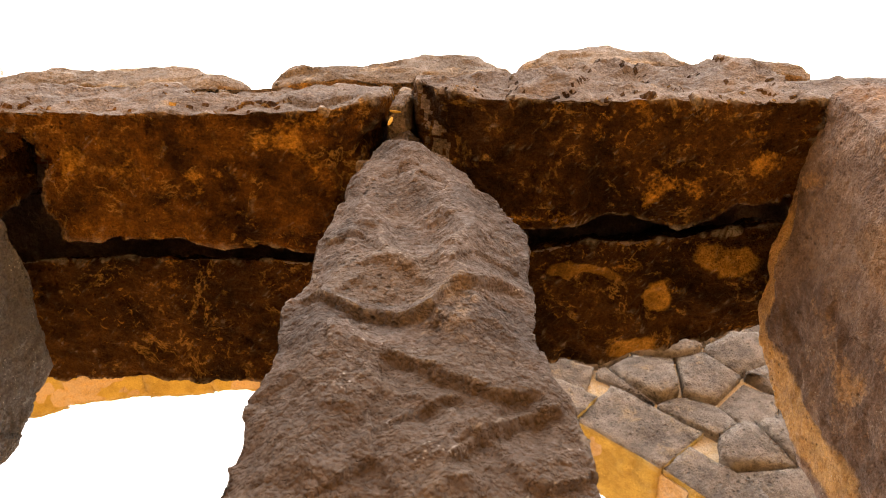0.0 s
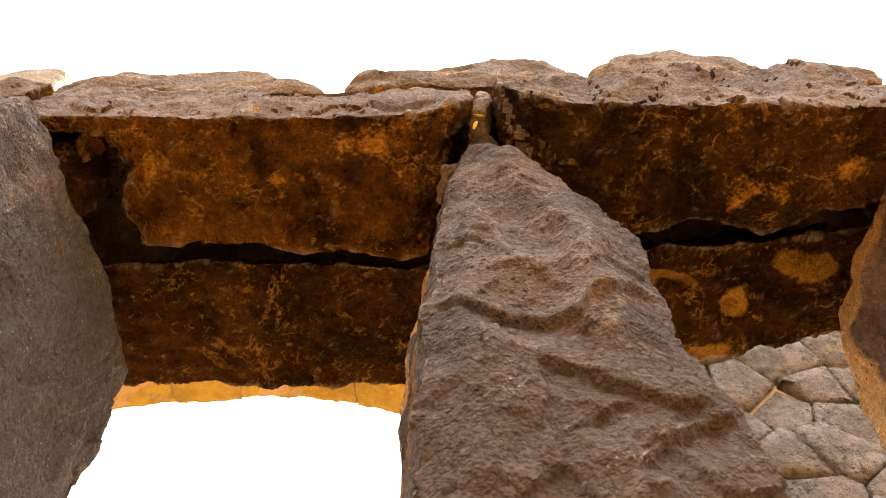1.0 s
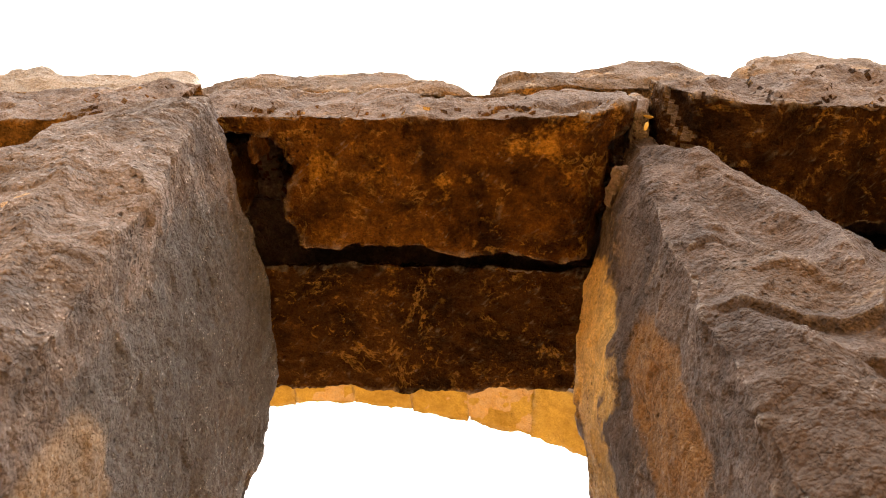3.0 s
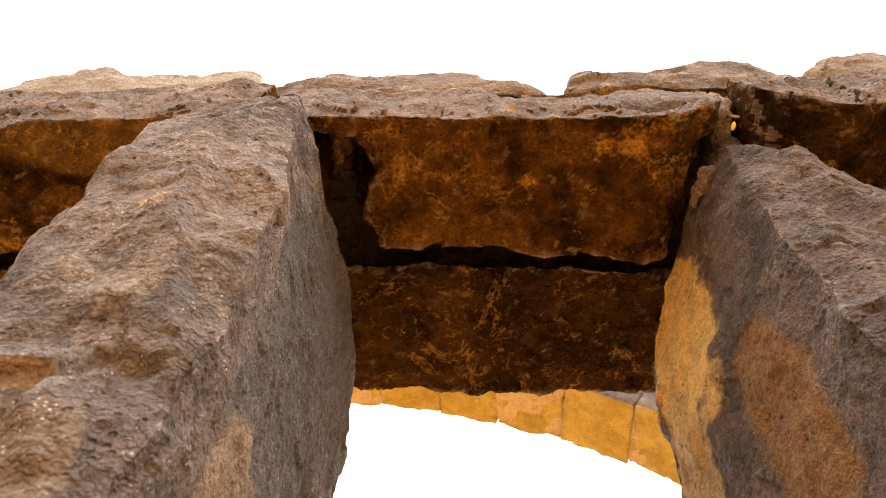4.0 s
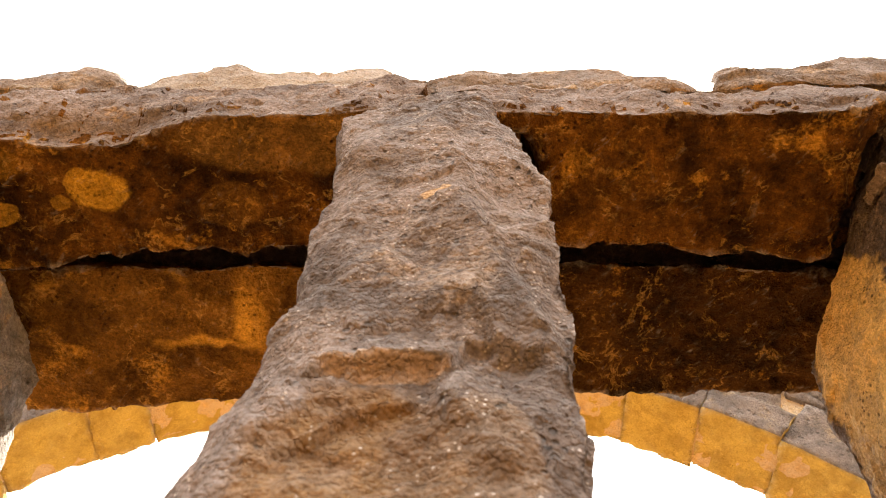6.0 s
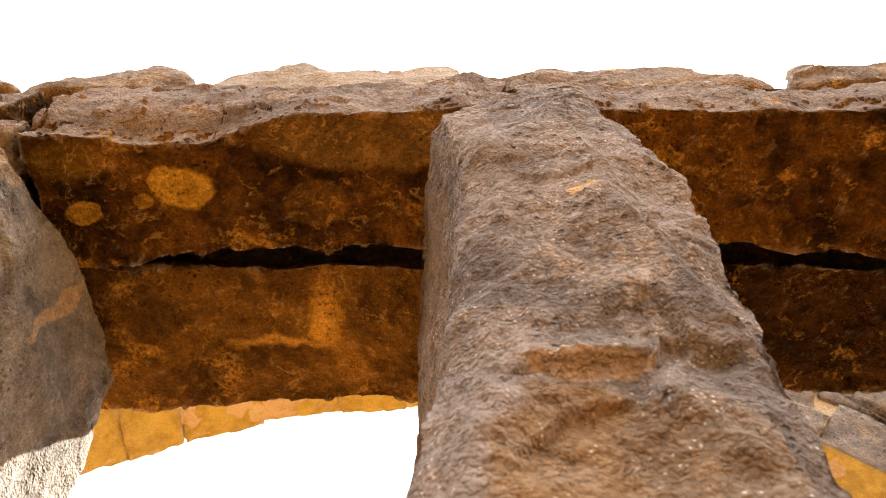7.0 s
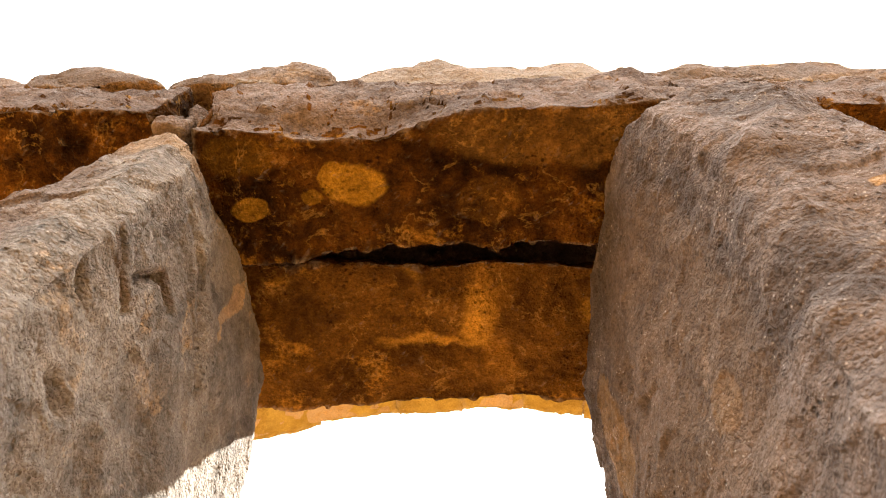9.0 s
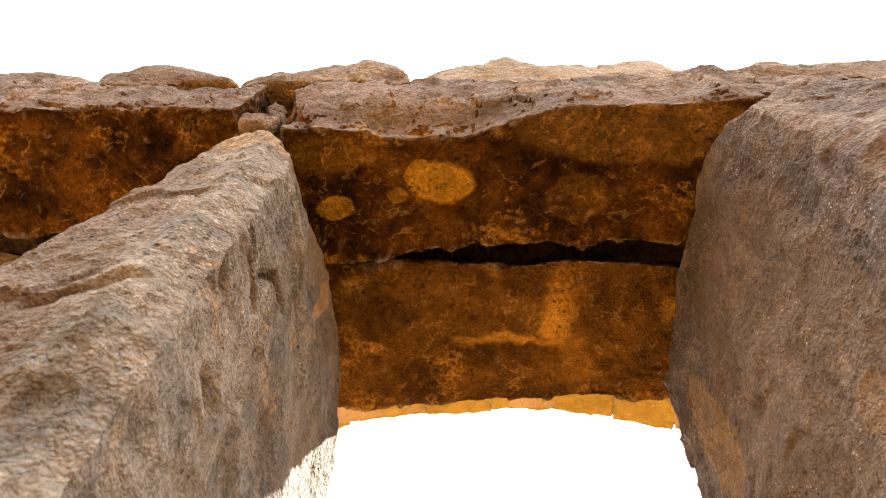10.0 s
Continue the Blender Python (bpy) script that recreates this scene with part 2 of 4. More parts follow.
def flakes(p, size, seed, slope=0.9):
    """Struck flakes: one tilted plane a cell, with a step from each to the next."""
    q = p / size
    cell = np.floor(q).astype(np.int64)
    best, out = np.full(len(p), 9.0), np.zeros(len(p))
    for dx in (-1, 0, 1):
        for dy in (-1, 0, 1):
            for dz in (-1, 0, 1):
                c = cell + (dx, dy, dz)
                h = (c[:, 0] * 73856093 ^ c[:, 1] * 19349663 ^ c[:, 2] * 83492791 ^ (seed * 2654435761)) & 0x7FFFFFFF
                rnd = []
                for k in range(7):
                    h = (h * 1103515245 + 12345) & 0x7FFFFFFF
                    rnd.append(((h >> 8) & 0xFFFF) / 65535.0)
                d = q - (c + np.stack(rnd[:3], 1))
                r = (d ** 2).sum(1)
                tilt = (np.stack(rnd[3:6], 1) - 0.5) * 2 * slope
                near = r < best
                best = np.where(near, r, best)
                out = np.where(near, (d * tilt).sum(1) + 0.5 * (rnd[6] - 0.5), out)
    return out


def weather(p, quads, seed, swell=0.012, facet=0.012, size=0.15, rough=0.004, squash=(1, 1, 1)):
    """Breaks a smooth block into a hewn one: slow swelling, fracture faces at two sizes, then fine roughness."""
    p = p + swell * np.stack([fbm(p, 3.1, 3, seed + 10 * c + 1) for c in range(3)], 1)
    nor = vertex_normals(p, quads)
    warp = p + 0.02 * np.stack([fbm(p, 9, 2, seed + 90 + 10 * c) for c in range(3)], 1)
    s = warp * np.asarray(squash)
    big = scallops(s, size, seed, 0.75, 1.0)
    small = scallops(s, size * 0.42, seed + 5, 1.0, 0.6)
    tiny = scallops(s, size * 0.16, seed + 10, 1.0, 0.7)
    shard = flakes(s * (1, 1, 0.75), size * 0.6, seed + 20) + 0.5 * flakes(s, size * 0.25, seed + 21)
    big, small, tiny, shard = ((a - a.mean()) / a.std() for a in (big, small, tiny, shard))
    patch = np.clip(fbm(p, 5, 2, seed + 70) * 1.6 + 0.55, 0.1, 1)
    p = p + nor * (facet * 0.7 * big + facet * 0.42 * shard + facet * 0.38 * patch * small + facet * 0.2 * (1.3 - patch) * tiny)[:, None]
    nor = vertex_normals(p, quads)
    f = 1.2 * fbm(p, 11, 2, seed + 50, 0.5) + 0.5 * fbm(p, 38, 2, seed + 60, 0.6)
    return p + nor * (rough * f * (0.5 + patch))[:, None]


def mesh_of(name, p, quads, material, smooth=True):
    me = bpy.data.meshes.new(name)
    me.from_pydata(p.tolist(), [], quads.tolist())
    me.materials.append(material)
    me.polygons.foreach_set("use_smooth", [smooth] * len(me.polygons))
    me.update()
    return me


def placed(name, p, quads, material, base):
    """An object whose origin is at base, from points in the world."""
    ob = new(name, mesh_of(name, p - np.asarray(base), quads, material))
    ob.location = base
    return ob


def cuts(a, b, step):
    return np.linspace(a, b, max(2, int(round((b - a) / step)) + 1))


def along(v, table):
    """Values read from a short table of (where, value) pairs."""
    return np.interp(v, [t[0] for t in table], [t[1] for t in table])


def bump_at(p, centre, radii, push, shelf=0.0):
    """Moves the points near centre by push; with shelf, only those above (1) or below (-1) it, ending in a sharp step."""
    c = np.asarray(centre, float)
    k = np.exp(-(((p - c) / np.asarray(radii)) ** 2).sum(1) ** 1.5)
    if shelf:
        edge = c[2] + 0.03 * fbm(p * (1, 1, 0), 6, 3, 77)
        k = k * np.clip(shelf * (p[:, 2] - edge) / 0.012 + 0.5, 0, 1)
    return p + k[:, None] * np.asarray(push)


def line_side(a, b, line):
    """Signed distance of the points (a, b) to a drawn line (positive on the left of its run), and how far past its ends they lie."""
    best, side, past = np.full(len(a), 9.0), np.zeros(len(a)), np.zeros(len(a))
    for (x0, y0), (x1, y1) in zip(line[:-1], line[1:]):
        dx, dy = x1 - x0, y1 - y0
        n = math.hypot(dx, dy)
        t = ((a - x0) * dx + (b - y0) * dy) / n
        over = np.maximum(np.maximum(-t, t - n), 0)
        s = ((b - y0) * dx - (a - x0) * dy) / n
        d = np.hypot(s, over)
        near_ = d < best
        best, side, past = np.where(near_, d, best), np.where(near_, np.where(s < 0, -d, d), side), np.where(near_, over, past)
    return side, past


def ridge(a, b, line, height, wide_left, wide_right):
    """A crest along a line that falls off straight on both sides."""
    s, past = line_side(a, b, line)
    w = np.where(s > 0, wide_left, wide_right)
    return 1.2 * height * np.clip(1 - np.abs(s) / w, 0, 1) * np.clip(1 - past / 0.035, 0, 1)


def ledge(a, b, line, depth, reach, lip=0.35):
    """A broken step: the right-hand side of the line is sunk, deepest at the step, and the edge stands out a little."""
    s, past = line_side(a, b, line)
    k = np.clip(1 - past / 0.03, 0, 1)
    sunk = 0.75 * depth * np.exp(-np.maximum(-s, 0) / reach) * np.clip(0.5 - s / 0.007, 0, 1)
    return k * (lip * depth * np.exp(-np.maximum(s, 0) / (0.6 * reach)) * np.clip(0.5 + s / 0.007, 0, 1) - sunk)


def shear_off(p, centre, normal):
    """Cuts away what stands beyond a plane, leaving a flat break."""
    n = np.asarray(normal, float)
    n /= np.linalg.norm(n)
    return p - np.clip((p - np.asarray(centre)) @ n, 0, None)[:, None] * n


# ---- ground ----
gx, gy = np.meshgrid(np.concatenate([[-900, -200, -60], np.linspace(-20, 16, 46), [60, 200, 900]]), np.concatenate([[-900, -200, -60], np.linspace(-18, 18, 46), [60, 200, 900]]), indexing="ij")
gp = np.stack([gx.ravel(), gy.ravel(), np.zeros(gx.size)], 1)
near_mid = (np.abs(gp[:, 0]) < 18) & (np.abs(gp[:, 1]) < 16)
gp[:, 2] = np.where(near_mid, 0.03 * perlin(gp * 0.7, 3) - 0.01, 0)
gi = np.arange(gx.size).reshape(gx.shape)
gq = np.stack([gi[:-1, :-1], gi[1:, :-1], gi[1:, 1:], gi[:-1, 1:]], -1).reshape(-1, 4)
tagged(new("ground", mesh_of("ground", gp, gq, SAND)), "dry yellow desert sand round the ruin", "ground", kind="structure")


# ---- standing stones ----
def near(base, spots):
    """Stains and other tints given in the world, moved to the frame of a thing at base."""
    return [(tuple(c - b for c, b in zip(centre, base)), radii, *rest) for centre, radii, *rest in spots]


def paint_underside(me, material, seed, limit=-0.28, flanks=False, whole=False, below=9.0):
    """Gives the faces that look down a second material, with a ragged border: bounce light as colour."""
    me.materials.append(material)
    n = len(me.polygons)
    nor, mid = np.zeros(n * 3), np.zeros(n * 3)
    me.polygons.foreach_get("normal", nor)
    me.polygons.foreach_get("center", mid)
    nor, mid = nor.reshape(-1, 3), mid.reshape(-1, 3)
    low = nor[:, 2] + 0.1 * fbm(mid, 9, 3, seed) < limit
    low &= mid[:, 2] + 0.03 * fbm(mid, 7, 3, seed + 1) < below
    # faces in the joints take it too: their shade is put into the colour
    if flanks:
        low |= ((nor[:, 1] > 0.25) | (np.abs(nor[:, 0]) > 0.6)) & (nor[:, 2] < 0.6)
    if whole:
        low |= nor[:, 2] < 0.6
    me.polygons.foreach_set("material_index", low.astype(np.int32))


def standing_stone(base, left, right, front, back, top, seed, material, label, chamfer=(0.06, 0.03, 0.06, 0.03), dents=(), facet=0.008, size=0.2, crown=(0, 0, 0), breaks=(), ridges=(), ledges=(), gashes=()):
    """An upright slab. left, right: tables of (height, place at the front, place at the back); front, back: tables of (height, place).
    breaks: planes that shear it off; ridges, ledges: lines on its face; gashes: lines (depth into the row, height) on its right flank."""
    zs = np.concatenate([cuts(-0.08, 1.68, 0.055)[:-1], cuts(1.68, top, 0.0058)])
    p, q = lattice_box(cuts(-1, 1, 2 / 90), np.concatenate([cuts(0, 0.1, 0.005)[:-1], cuts(0.1, 1, 0.0085)]), zs)
    z, u, v = p[:, 2].copy(), p[:, 0].copy(), p[:, 1].copy()
    deep = np.clip(v * 1.6, 0, 1)
    sides = [along(z, [t[:2] for t in s]) * (1 - deep) + along(z, [(t[0], t[2]) for t in s]) * deep for s in (left, right)]
    f, b = along(z, front), along(z, back)
    x = (sides[0] + sides[1]) / 2 + (sides[1] - sides[0]) / 2 * u
    wl_, dl, wr, dr = chamfer
    slope = dl * np.clip((sides[0] + wl_ - x) / wl_, 0, 1) + dr * np.clip((x - sides[1] + wr) / wr, 0, 1)
    p[:, 0] = x
    p[:, 1] = f + (b - f) * v + slope * (1 - v) ** 2
    lid = np.clip((z - top + 0.3) / 0.3, 0, 1)
    p[:, 2] -= lid * (crown[0] * np.abs(u) ** 2 + crown[1] * (1 - deep) + crown[2] * deep)
    for d in dents:
        p = bump_at(p, *d)
    for d in breaks:
        p = shear_off(p, *d)
    p = weather(p, q, seed, 0.007, facet, size, 0.002)
    face = np.clip(1.15 - v / 0.07, 0, 1)
    wob = 0.012 * np.stack([fbm(p, 14, 3, seed + 7), fbm(p, 14, 3, seed + 8)], 1)
    px, pz = p[:, 0] + wob[:, 0], p[:, 2] + wob[:, 1]
    out = sum((ridge(px, pz, *r) for r in ridges), np.zeros(len(p))) + sum((ledge(px, pz, *r) for r in ledges), np.zeros(len(p)))
    p[:, 1] -= face * out
    if gashes:
        cut = sum((ridge(p[:, 1] + wob[:, 0], pz, *g) for g in gashes), np.zeros(len(p)))
        p[:, 0] -= 1.2 * cut * (u > 0.97) * np.clip(v / 0.03, 0, 1)
    ob = placed("standing_stone", p, q, material, base)
    return tagged(ob, label, "standing stone", "row of standing stones")


b0 = (-0.07, 1.14, 0)
standing_stone(b0, [(0, -0.34, -0.36), (1.95, -0.312, -0.35), (2.19, -0.29, -0.35), (2.43, -0.3, -0.355), (2.55, -0.272, -0.36), (2.77, -0.278, -0.365), (2.9, -0.258, -0.36), (3.17, -0.225, -0.345), (3.4, -0.19, -0.33), (3.64, -0.165, -0.32)],
               [(0, 0.26, 0.26), (1.97, 0.212, 0.2), (2.13, 0.193, 0.19), (2.22, 0.166, 0.18), (2.35, 0.17, 0.18), (2.47, 0.185, 0.19), (2.6, 0.176, 0.19), (2.78, 0.19, 0.2), (2.9, 0.169, 0.2), (3.0, 0.141, 0.2), (3.18, 0.055, 0.2), (3.38, -0.045, 0.2), (3.48, -0.095, 0.2), (3.64, -0.13, 0.2)],
               [(0, 0.72), (2.0, 0.732), (2.27, 0.73), (2.4, 0.738), (2.8, 0.755), (3.1, 0.765), (3.56, 0.775)], [(0, 1.68), (2.6, 1.66), (3.1, 1.62), (3.5, 1.55)], 3.64, 11,
               # part of the flank's gold is warm bounced light put into its colour
               stone_mat("brown_basalt_with_ochre_bounce_flank", (0.058, 0.041, 0.034), (0.135, 0.098, 0.08), (0.2, 0.135, 0.085), 0.15, 0.6, stains=near(b0, [((-0.02, 0.7, 2.05), (0.4, 0.2, 0.24), 0.85, (0.068, 0.043, 0.028)), ((-0.12, 0.7, 2.5), (0.12, 0.2, 0.12), 0.4, (0.11, 0.07, 0.04)), ((-0.34, 1.32, 3.15), (0.1, 0.26, 0.42), 0.95), ((-0.32, 1.05, 2.5), (0.1, 0.15, 0.3), 0.8, (0.22, 0.105, 0.022)), ((-0.35, 1.5, 2.8), (0.1, 0.13, 0.35), 0.75, (0.45, 0.3, 0.12))]), stain_colour=(0.72, 0.46, 0.14)),
               "brown basalt upright slab tapering to a broken point", (0.07, 0.035, 0.12, 0.05),
               [((-0.057, 0.73, 2.78), (0.1, 0.2, 0.17), (0, 0.03, 0)), ((0.12, 0.74, 2.7), (0.07, 0.2, 0.2), (0, 0.02, 0))], 0.008, 0.19, (0.0, 0.0, 0.27),
               [((0.08, 0.745, 2.1), (0.3, -0.9, 0.0))],
               [([(-0.1, 3.2), (-0.071, 3.006), (0.008, 2.798), (0.057, 2.68), (0.024, 2.575), (0.025, 2.417), (-0.014, 2.339)], 0.026, 0.13, 0.06), ([(-0.227, 2.914), (-0.14, 2.767), (-0.122, 2.6), (-0.071, 2.504)], 0.014, 0.03, 0.07),
                ([(-0.068, 2.04), (-0.022, 1.989), (0.02, 1.93)], 0.014, 0.05, 0.1), ([(-0.2, 2.3), (-0.17, 2.1), (-0.19, 1.95)], 0.012, 0.08, 0.05)],
               [([(-0.25, 2.42), (-0.191, 2.387), (-0.146, 2.349), (-0.084, 2.336), (-0.019, 2.343), (0.017, 2.397), (0.071, 2.438), (0.127, 2.481)], 0.026, 0.05), ([(-0.087, 2.212), (-0.022, 2.174), (0.04, 2.131), (0.074, 2.117), (0.13, 2.13)], 0.024, 0.045),
                ([(-0.069, 2.053), (-0.02, 2.091), (0.014, 2.104)], 0.018, 0.03), ([(0.02, 1.983), (0.061, 2.029), (0.113, 2.078), (0.17, 2.104)], 0.024, 0.06), ([(-0.249, 2.666), (-0.178, 2.694), (-0.121, 2.575)], 0.011, 0.04), ([(-0.15, 2.52), (-0.08, 2.5), (-0.03, 2.45)], 0.01, 0.03)])
b2 = (-1.56, 1.14, 0)
standing_stone(b2, [(0, -1.86, -1.88), (1.95, -1.8, -1.85), (2.11, -1.775, -1.85), (2.17, -1.765, -1.85), (2.25, -1.735, -1.85), (2.45, -1.758, -1.855), (2.57, -1.745, -1.86), (2.85, -1.76, -1.86), (3.07, -1.8, -1.875), (3.31, -1.83, -1.875)],
               [(0, -1.34, -1.4), (1.84, -1.365, -1.37), (2.08, -1.35, -1.365), (2.2, -1.335, -1.36), (2.35, -1.348, -1.355), (2.5, -1.342, -1.35), (2.6, -1.348, -1.35), (2.86, -1.378, -1.345), (3.1, -1.41, -1.34), (3.31, -1.44, -1.34)],
               [(0, 0.6), (1.85, 0.61), (2.06, 0.628), (2.25, 0.622), (2.45, 0.6), (2.8, 0.585), (3.05, 0.6), (3.31, 0.6)], [(0, 1.74), (2.6, 1.7), (3.0, 1.66), (3.38, 1.56)], 3.33, 22,
               # dark grey on the right flank puts shade and sky sheen into the colour
               stone_mat("brown_basalt_with_sandy_pocket", (0.086, 0.067, 0.058), (0.2, 0.157, 0.134), (0.26, 0.2, 0.155), 0.1, 1.15, wander=0.04, stains=near(b2, [((-1.62, 0.62, 1.8), (0.125, 0.2, 0.215), 0.95, (0.165, 0.088, 0.028)), ((-1.84, 1.05, 2.5), (0.1, 0.4, 0.7), 0.4, (0.26, 0.18, 0.12)), ((-1.85, 1.45, 2.85), (0.1, 0.1, 0.25), 0.55, (0.36, 0.22, 0.08)), ((-1.8, 0.95, 2.35), (0.1, 0.05, 0.06), 0.35, (0.34, 0.21, 0.1)), ((-1.6, 0.62, 2.025), (0.09, 0.1, 0.022), 0.6, (0.38, 0.25, 0.15)), ((-1.47, 0.6, 1.84), (0.06, 0.1, 0.13), 0.5, (0.27, 0.165, 0.075)), ((-1.543, 0.6, 2.486), (0.034, 0.08, 0.018), 0.9), ((-1.48, 0.62, 1.86), (0.12, 0.1, 0.12), 0.5, (0.09, 0.062, 0.045)), ((-1.33, 1.2, 2.7), (0.1, 0.56, 1.1), 0.85, (0.1, 0.095, 0.093)), ((-1.35, 0.93, 2.08), (0.1, 0.15, 0.17), 0.8, (0.32, 0.23, 0.145))]), stain_colour=(0.44, 0.28, 0.13)),
               "tall brown basalt upright slab with a ridged face", (0.06, 0.045, 0.06, 0.025),
               [((-1.61, 0.58, 1.86), (0.1, 0.3, 0.1), (0, 0.025, 0)), ((-1.42, 0.62, 2.52), (0.05, 0.3, 0.13), (0, 0.02, 0)), ((-1.44, 0.62, 2.05), (0.05, 0.3, 0.07), (0, 0.02, 0))], 0.0075, 0.19, (0.0, 0.0, 0.02),
               [((-1.63, 0.6, 3.31), (-1.2, -1.1, 1.0)), ((-1.6, 0.59, 2.86), (-0.12, -0.98, 0.1))],
               [([(-1.726, 2.684), (-1.637, 2.787), (-1.587, 2.882), (-1.533, 3.01), (-1.496, 3.081), (-1.42, 3.12)], 0.014, 0.06, 0.09), ([(-1.53, 2.8), (-1.519, 2.685), (-1.501, 2.461), (-1.461, 2.309), (-1.422, 2.201), (-1.381, 2.082), (-1.366, 2.043)], 0.02, 0.035, 0.12),
                ([(-1.501, 2.594), (-1.43, 2.438), (-1.343, 2.415)], 0.012, 0.06, 0.035), ([(-1.72, 1.88), (-1.672, 2.034), (-1.603, 2.047), (-1.53, 2.041), (-1.511, 2.005), (-1.517, 1.95), (-1.451, 1.856)], 0.014, 0.06, 0.03), ([(-1.62, 2.3), (-1.57, 2.22), (-1.49, 2.2)], 0.008, 0.05, 0.07)],
               [([(-1.687, 1.853), (-1.642, 1.928), (-1.598, 1.959), (-1.57, 1.96)], 0.02, 0.03), ([(-1.52, 2.15), (-1.487, 2.201), (-1.463, 2.095)], 0.012, 0.04), ([(-1.516, 2.03), (-1.493, 2.095), (-1.463, 2.1), (-1.41, 2.07)], 0.02, 0.04), ([(-1.7, 1.98), (-1.672, 2.024), (-1.603, 2.037), (-1.53, 2.031)], 0.018, 0.08), ([(-1.52, 3.16), (-1.47, 3.19), (-1.38, 3.14)], 0.012, 0.04)])
b3 = (-3.17, 1.24, 0)
standing_stone(b3, [(0, -3.5, -3.5), (2.0, -3.34, -3.45), (2.45, -3.29, -3.42), (2.8, -3.26, -3.4), (3.15, -3.23, -3.4), (3.36, -3.2, -3.36)],
               [(0, -2.92, -2.98), (2.1, -2.915, -2.95), (2.37, -2.925, -2.93), (2.6, -2.93, -2.92), (2.95, -2.95, -2.92), (3.15, -2.98, -2.925), (3.36, -3.02, -2.94)],
               [(0, 0.64), (2.2, 0.66), (2.4, 0.672), (2.6, 0.69), (3.0, 0.735), (3.2, 0.755), (3.36, 0.78)], [(0, 1.8), (2.8, 1.77), (3.36, 1.62)], 3.37, 33,
               # dark brown along two gashes puts their shade into the colour
               stone_mat("grey_basalt", (0.11, 0.096, 0.083), (0.28, 0.247, 0.21), (0.36, 0.25, 0.14), 0.12, 0.9, stains=near(b3, [((-3.1, 0.78, 3.2), (0.16, 0.1, 0.14), 0.5), ((-2.94, 1.23, 3.2), (0.08, 0.035, 0.14), 0.8, (0.5, 0.33, 0.17)), ((-2.94, 1.205, 3.02), (0.08, 0.02, 0.1), 0.7, (0.5, 0.33, 0.17)), ((-2.92, 0.8, 2.55), (0.06, 0.1, 0.03), 0.7, (0.12, 0.07, 0.035)), ((-2.91, 0.94, 2.74), (0.06, 0.06, 0.04), 0.7, (0.12, 0.07, 0.035)), ((-3.22, 0.72, 2.4), (0.2, 0.2, 0.8), 0.8, (0.15, 0.105, 0.08))]), stain_colour=(0.42, 0.27, 0.13)),
               "grey basalt upright slab with a rounded top", (0.07, 0.04, 0.05, 0.025),
               (), 0.0075, 0.2, (0.04, 0.03, 0.0), [((-3.03, 0.78, 3.2), (0.62, -0.4, 0.68)), ((-3.0, 0.77, 3.22), (0.3, -0.75, 0.6)), ((-3.2, 0.8, 3.3), (-0.5, -0.6, 0.6))],
               [([(-3.05, 3.25), (-3.02, 2.9), (-3.0, 2.6), (-2.99, 2.3), (-3.02, 2.0)], 0.016, 0.05, 0.1)],
               [([(-3.2, 2.18), (-3.1, 2.2), (-3.0, 2.24)], 0.022, 0.05), ([(-3.24, 2.62), (-3.12, 2.7), (-3.02, 2.66)], 0.014, 0.05)],
               [([(0.72, 2.58), (0.78, 2.56), (0.87, 2.52)], 0.03, 0.014, 0.026), ([(0.71, 2.43), (0.78, 2.39)], 0.02, 0.012, 0.02), ([(0.84, 2.6), (0.92, 2.75), (0.99, 2.71)], 0.03, 0.016, 0.026), ([(0.84, 2.25), (0.9, 2.24)], 0.02, 0.03, 0.03), ([(0.85, 3.0), (1.05, 2.95), (1.25, 2.75)], 0.012, 0.02, 0.05)])
b1 = (1.4, 1.1, 0)
standing_stone(b1, [(0, 1.08, 1.06), (2.4, 1.1, 1.06), (3.0, 1.12, 1.05), (3.3, 1.14, 1.06), (3.4, 1.15, 1.08)], [(0, 1.75, 1.75), (3.4, 1.7, 1.7)],
               [(0, 0.58), (2.0, 0.6), (3.4, 0.62)], [(0, 1.66), (2.6, 1.64), (3.1, 1.56), (3.4, 1.4)], 3.4, 44,
               # yellow strip and patch towards the back of the left flank
               stone_mat("reddish_basalt", (0.1, 0.062, 0.045), (0.22, 0.15, 0.112), (0.36, 0.21, 0.09), 0.3, 0.8, stains=near(b1, [((1.06, 1.5, 3.1), (0.1, 0.1, 0.6), 0.9), ((1.08, 1.25, 3.36), (0.1, 0.24, 0.09), 0.8), ((1.1, 0.9, 2.7), (0.1, 0.1, 0.3), 0.5, (0.24, 0.13, 0.05))]), stain_colour=(0.5, 0.3, 0.1)),
               "reddish brown basalt upright slab with a smooth face", (0.05, 0.03, 0.05, 0.03), (), 0.008, 0.2)


